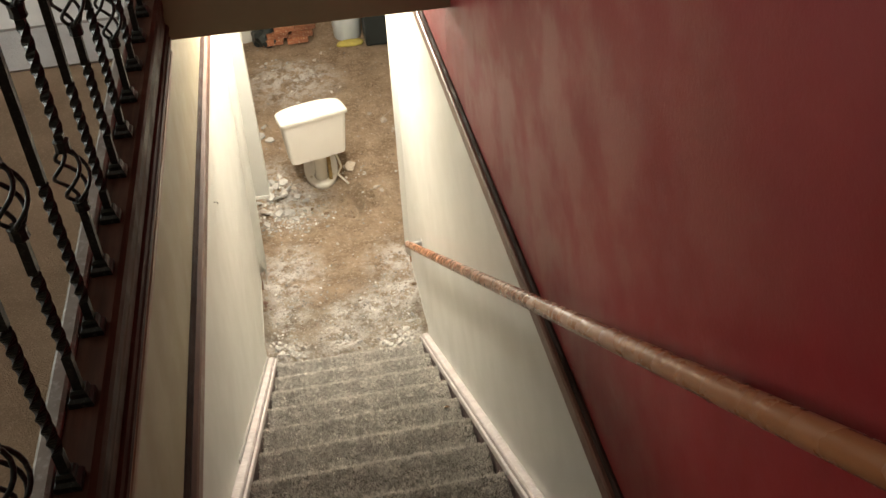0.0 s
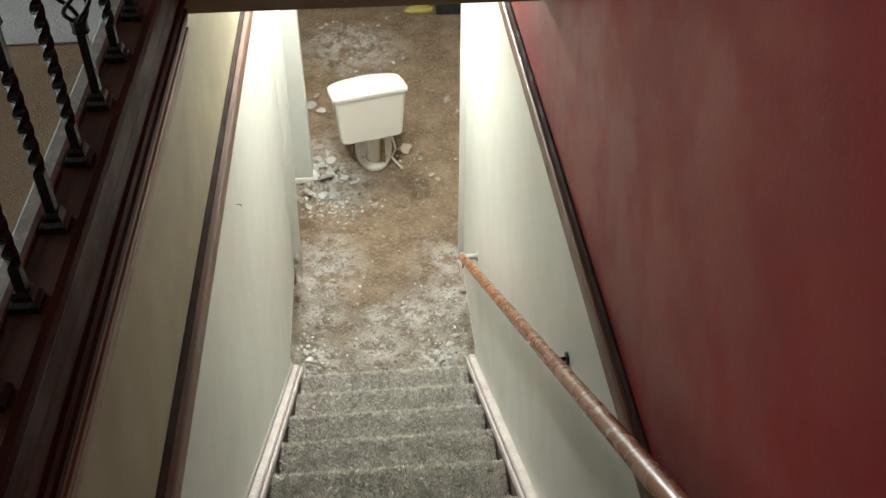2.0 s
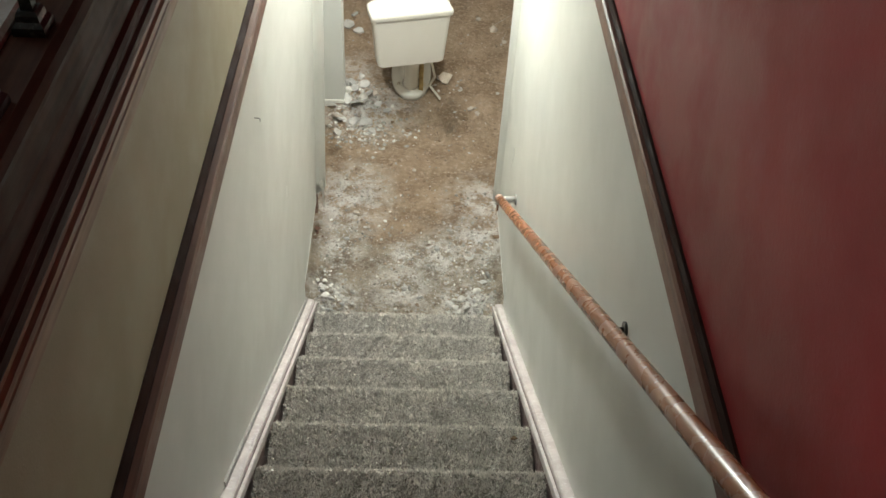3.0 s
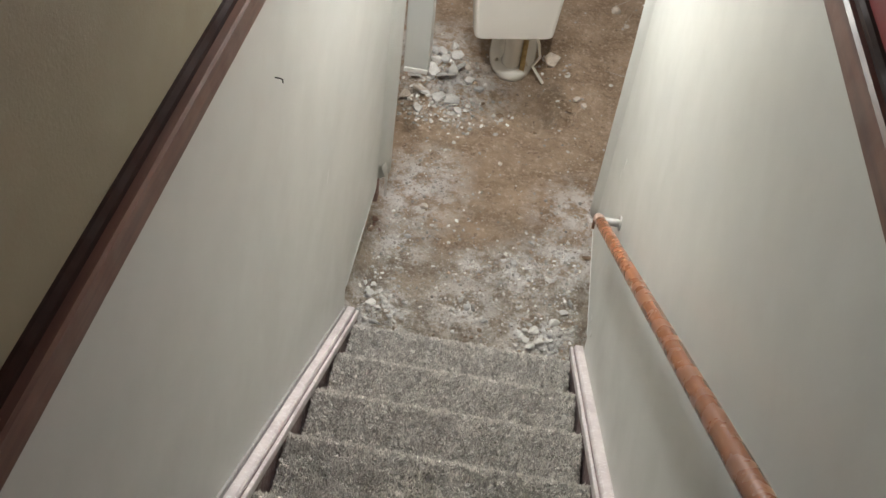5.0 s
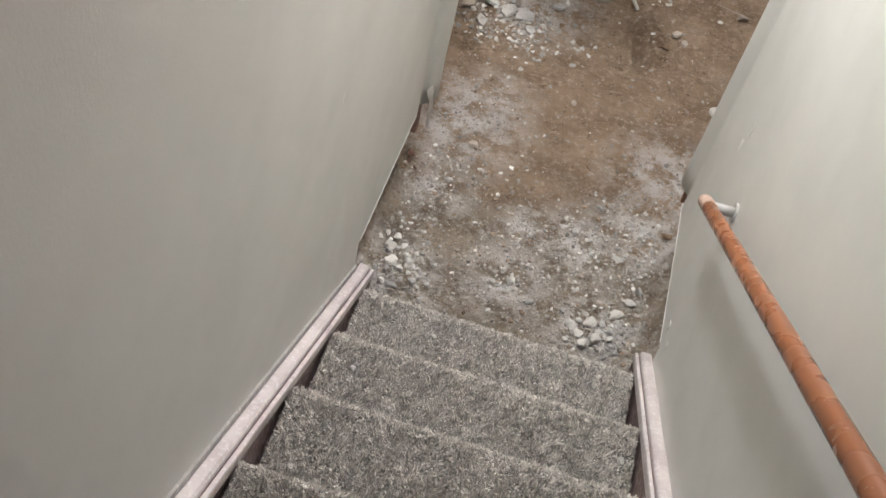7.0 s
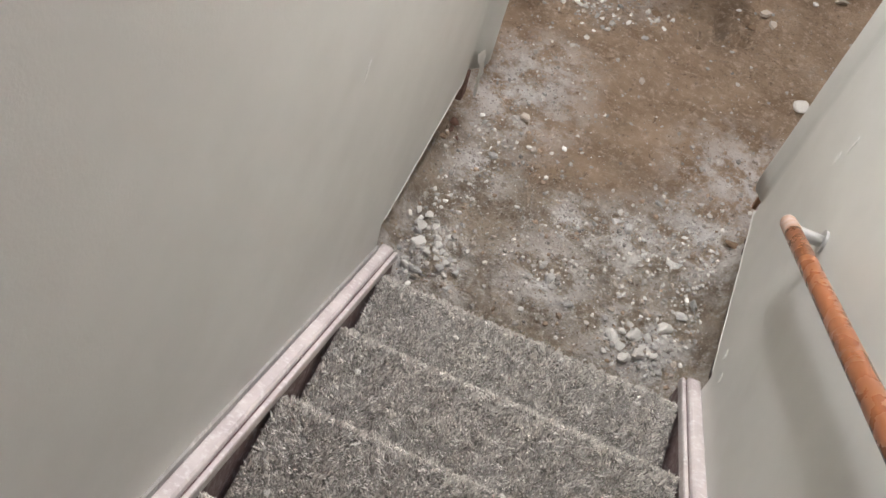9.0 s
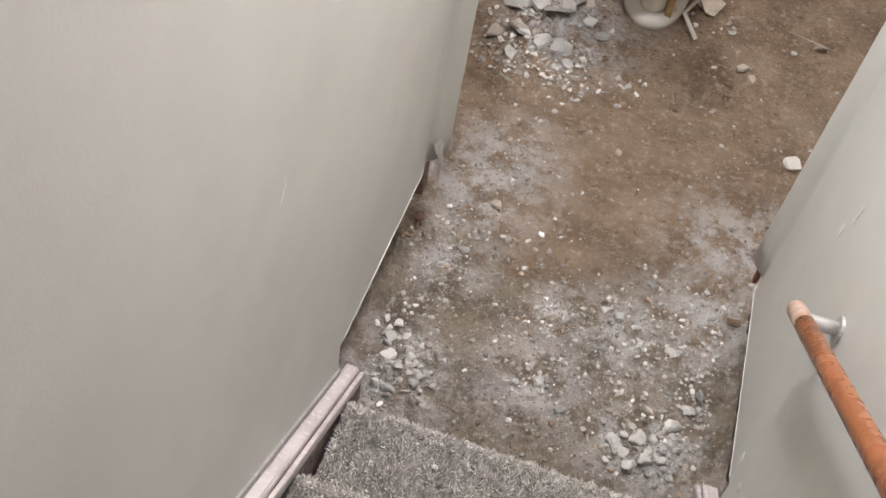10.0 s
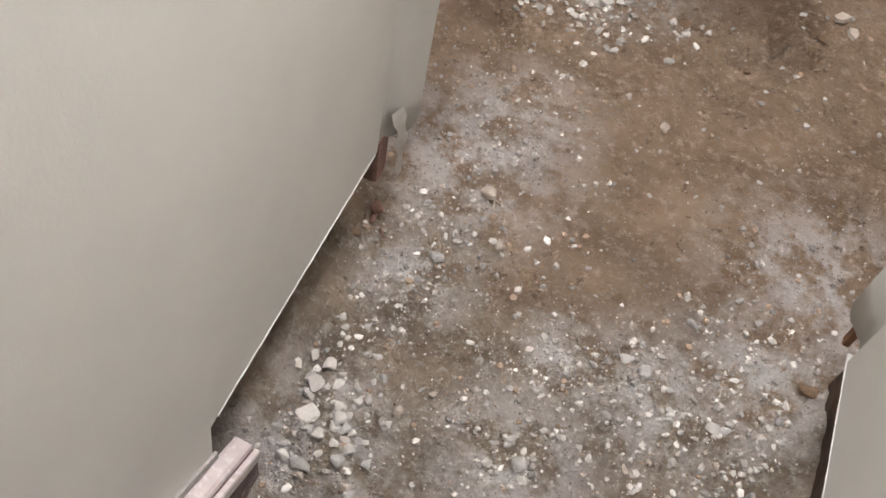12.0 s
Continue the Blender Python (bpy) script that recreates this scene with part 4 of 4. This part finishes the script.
# flat broken pieces of board lying by the post and behind the toilet
def shard(x, y, size, tilt, turn, mat, label):
    bm = bmesh.new()
    n = rng.randint(5, 7)
    top = []
    for i in range(n):
        a = 6.283 * (i + rng.uniform(-0.28, 0.28)) / n
        w = size * rng.uniform(0.36, 0.58)
        top.append((w * math.cos(a), 0.75 * w * math.sin(a)))
    a = [bm.verts.new((p, q, 0.0)) for p, q in top]
    b = [bm.verts.new((p * 0.97, q * 0.97, 0.012)) for p, q in top]
    bm.faces.new(a[::-1])
    bm.faces.new(b)
    for i in range(n):
        bm.faces.new((a[i], a[(i + 1) % n], b[(i + 1) % n], b[i]))
    ob = part("board_shard", bm, mat)
    ob.matrix_basis = pose(x, y, ground_z(x, y) + size * 0.3 * abs(math.sin(radians(tilt))) + 0.002, tilt, rng.uniform(-6, 6), turn)
    tagged(ob, label, "rubble", "broken board shards")


for x, y, size, tilt, turn in ((0.20, 5.44, 0.11, 12, 20), (0.13, 5.42, 0.10, -10, 75), (0.04, 5.47, 0.09, 16, 140), (0.15, 5.58, 0.11, 38, 200), (0.21, 5.68, 0.10, -34, 60), (0.12, 5.74, 0.09, 30, 310), (0.27, 5.60, 0.07, 12, 30), (0.03, 5.33, 0.08, 8, 100), (0.07, 5.60, 0.10, -25, 260), (0.33, 5.55, 0.06, 10, 190), (0.18, 5.82, 0.08, 40, 15), (0.09, 5.86, 0.09, 22, 95), (0.24, 5.36, 0.06, 6, 120), (0.02, 6.60, 0.10, 20, 40), (0.10, 6.52, 0.08, -14, 160), (0.06, 6.72, 0.07, 25, 250)):
    shard(x, y, size, tilt, turn, CHUNK, "pale grey broken board shard on the dirt near the post")
for x, y, size, tilt, turn in ((0.70, 5.94, 0.12, 24, 15), (0.86, 5.63, 0.06, 8, 240), (0.90, 5.59, 0.05, 12, 70)):
    shard(x, y, size, tilt, turn, TAN_CHUNK, "tan broken board shard on the dirt beside the toilet")

# torn paper flaps that stand off the wall above the skirting
for y, size in ((3.70, 0.05), (3.56, 0.035), (3.44, 0.055), (3.36, 0.03)):
    flap = bmesh.new()
    z = slope_z(y) + 0.035
    tip = [(0.001, y + size * 0.5, z - size * 0.3), (0.001, y - size * 0.3, z + size * 0.25), (0.012, y - size * 0.1, z + size * 0.9), (0.008, y + size * 0.12, z + size * 0.35)]
    f = flap.faces.new([flap.verts.new(p) for p in tip])
    bmesh.ops.solidify(flap, geom=[f], thickness=0.0015)
    tagged(part("torn_paper_flap", flap, BARE), "torn white paper flap on the wall above the skirting", "wall damage", "torn paper flaps")

# bits of plaster fallen on the steps
for k, x, dy, s in ((0, 0.30, -0.10, 0.022), (0, 0.62, -0.15, 0.016), (1, 0.14, -0.10, 0.026), (1, 0.86, -0.12, 0.034), (2, 0.12, -0.20, 0.022), (2, 0.50, -0.10, 0.014), (3, 0.13, -0.08, 0.020), (0, 0.80, -0.06, 0.018)):
    ob = new("plaster_lump", rng.choice(SHAPES["white"]))
    ob.matrix_basis = pose(x, FIRST - k * RUN + dy, (k + 1) * RISE + 0.010, 8, 5, rng.uniform(0, 360)) @ Matrix.Diagonal((s, s, s, 1))
    tagged(ob, "white plaster crumb lying on the grey stair carpet", "rubble", "plaster bits on the stair")
ob = new("dark_debris", rng.choice(SHAPES["dirt"]))
ob.matrix_basis = pose(0.84, FIRST - 4 * RUN - 0.06, 5 * RISE + 0.014) @ Matrix.Diagonal((0.035, 0.03, 0.03, 1))
tagged(ob, "small dark crumb of dirt on the stair carpet", "rubble")


# ---- things at the far end of the basement ----
stack = thing("brick_stack", "low untidy stack of old red bricks", "bricks")
bme = finish(box(-0.10, 0.10, -0.048, 0.048, 0, 0.06, 0.004), RED_BRICK)
for j in range(3):
    for i in range(5):
        part("brick", bme, RED_BRICK, stack, m=pose(0.22 + 0.05 * j + 0.215 * (i % 2) + rng.uniform(-0.02, 0.02), 8.32 + 0.105 * (i // 2) + rng.uniform(-0.01, 0.01), 0.02 + 0.062 * j, 0, 0, rng.uniform(-9, 9)))

bucket = thing("bucket", "pale blue-white plastic bucket on the dirt", "bucket", "", pose(0.93, 8.36, 0.0))
part("body", rings_mesh([superellipse(a, a, 2, 32, z) for z, a in ((0.0, 0.125), (0.01, 0.132), (0.30, 0.150), (0.34, 0.152), (0.345, 0.158), (0.37, 0.158), (0.372, 0.148), (0.03, 0.122))]), BLUE_WHITE, bucket, smooth=True)
part("rim", rings_mesh([superellipse(a, a, 2, 32, z) for z, a in ((0.31, 0.153), (0.31, 0.162), (0.325, 0.162), (0.325, 0.153))], cap=False), BLUE_WHITE, bucket)

rag = thing("yellow_rag", "crumpled faded yellow cloth beside the bucket", "cloth")
part("cloth", rings_mesh([superellipse(a, b, 2.6, 24, z, 0.93 + dx, 8.16) for z, a, b, dx in ((0.0, 0.13, 0.06, 0), (0.02, 0.125, 0.055, 0.01), (0.035, 0.09, 0.035, 0.02), (0.03, 0.05, 0.02, 0.02))]), YELLOW, rag, smooth=True)

bin_ = thing("black_crate", "black plastic crate at the far end", "crate")
part("body", box(1.08, 1.46, 8.06, 8.40, 0.0, 0.36, 0.02), BLACK_PLASTIC, bin_)
part("rim", box(1.06, 1.48, 8.04, 8.42, 0.33, 0.37, 0.008), BLACK_PLASTIC, bin_)

bag = thing("black_bag", "crumpled black plastic bag", "bag")
bm = bmesh.new()
bmesh.ops.create_icosphere(bm, subdivisions=3, radius=0.13)
for v in bm.verts:
    v.co *= 1 + 0.35 * noise.noise(v.co * 14)
    v.co.z = max(v.co.z * 1.1, -0.07)
    v.co += Vector((0.15, 8.40, 0.07))
part("skin", bm, BLACK_PLASTIC, bag)

boards = thing("leaning_board", "pale cream board standing at the far end", "board", "pale boards", pose(-0.06, 8.45, 0.0, -6, 0, 8))
part("panel", box(-0.06, 0.08, 0, 0.02, 0, 0.55, 0.003), CREAM, boards)
copy_thing(boards, pose(0.06, 8.50, 0.0, -6, 0, -5))
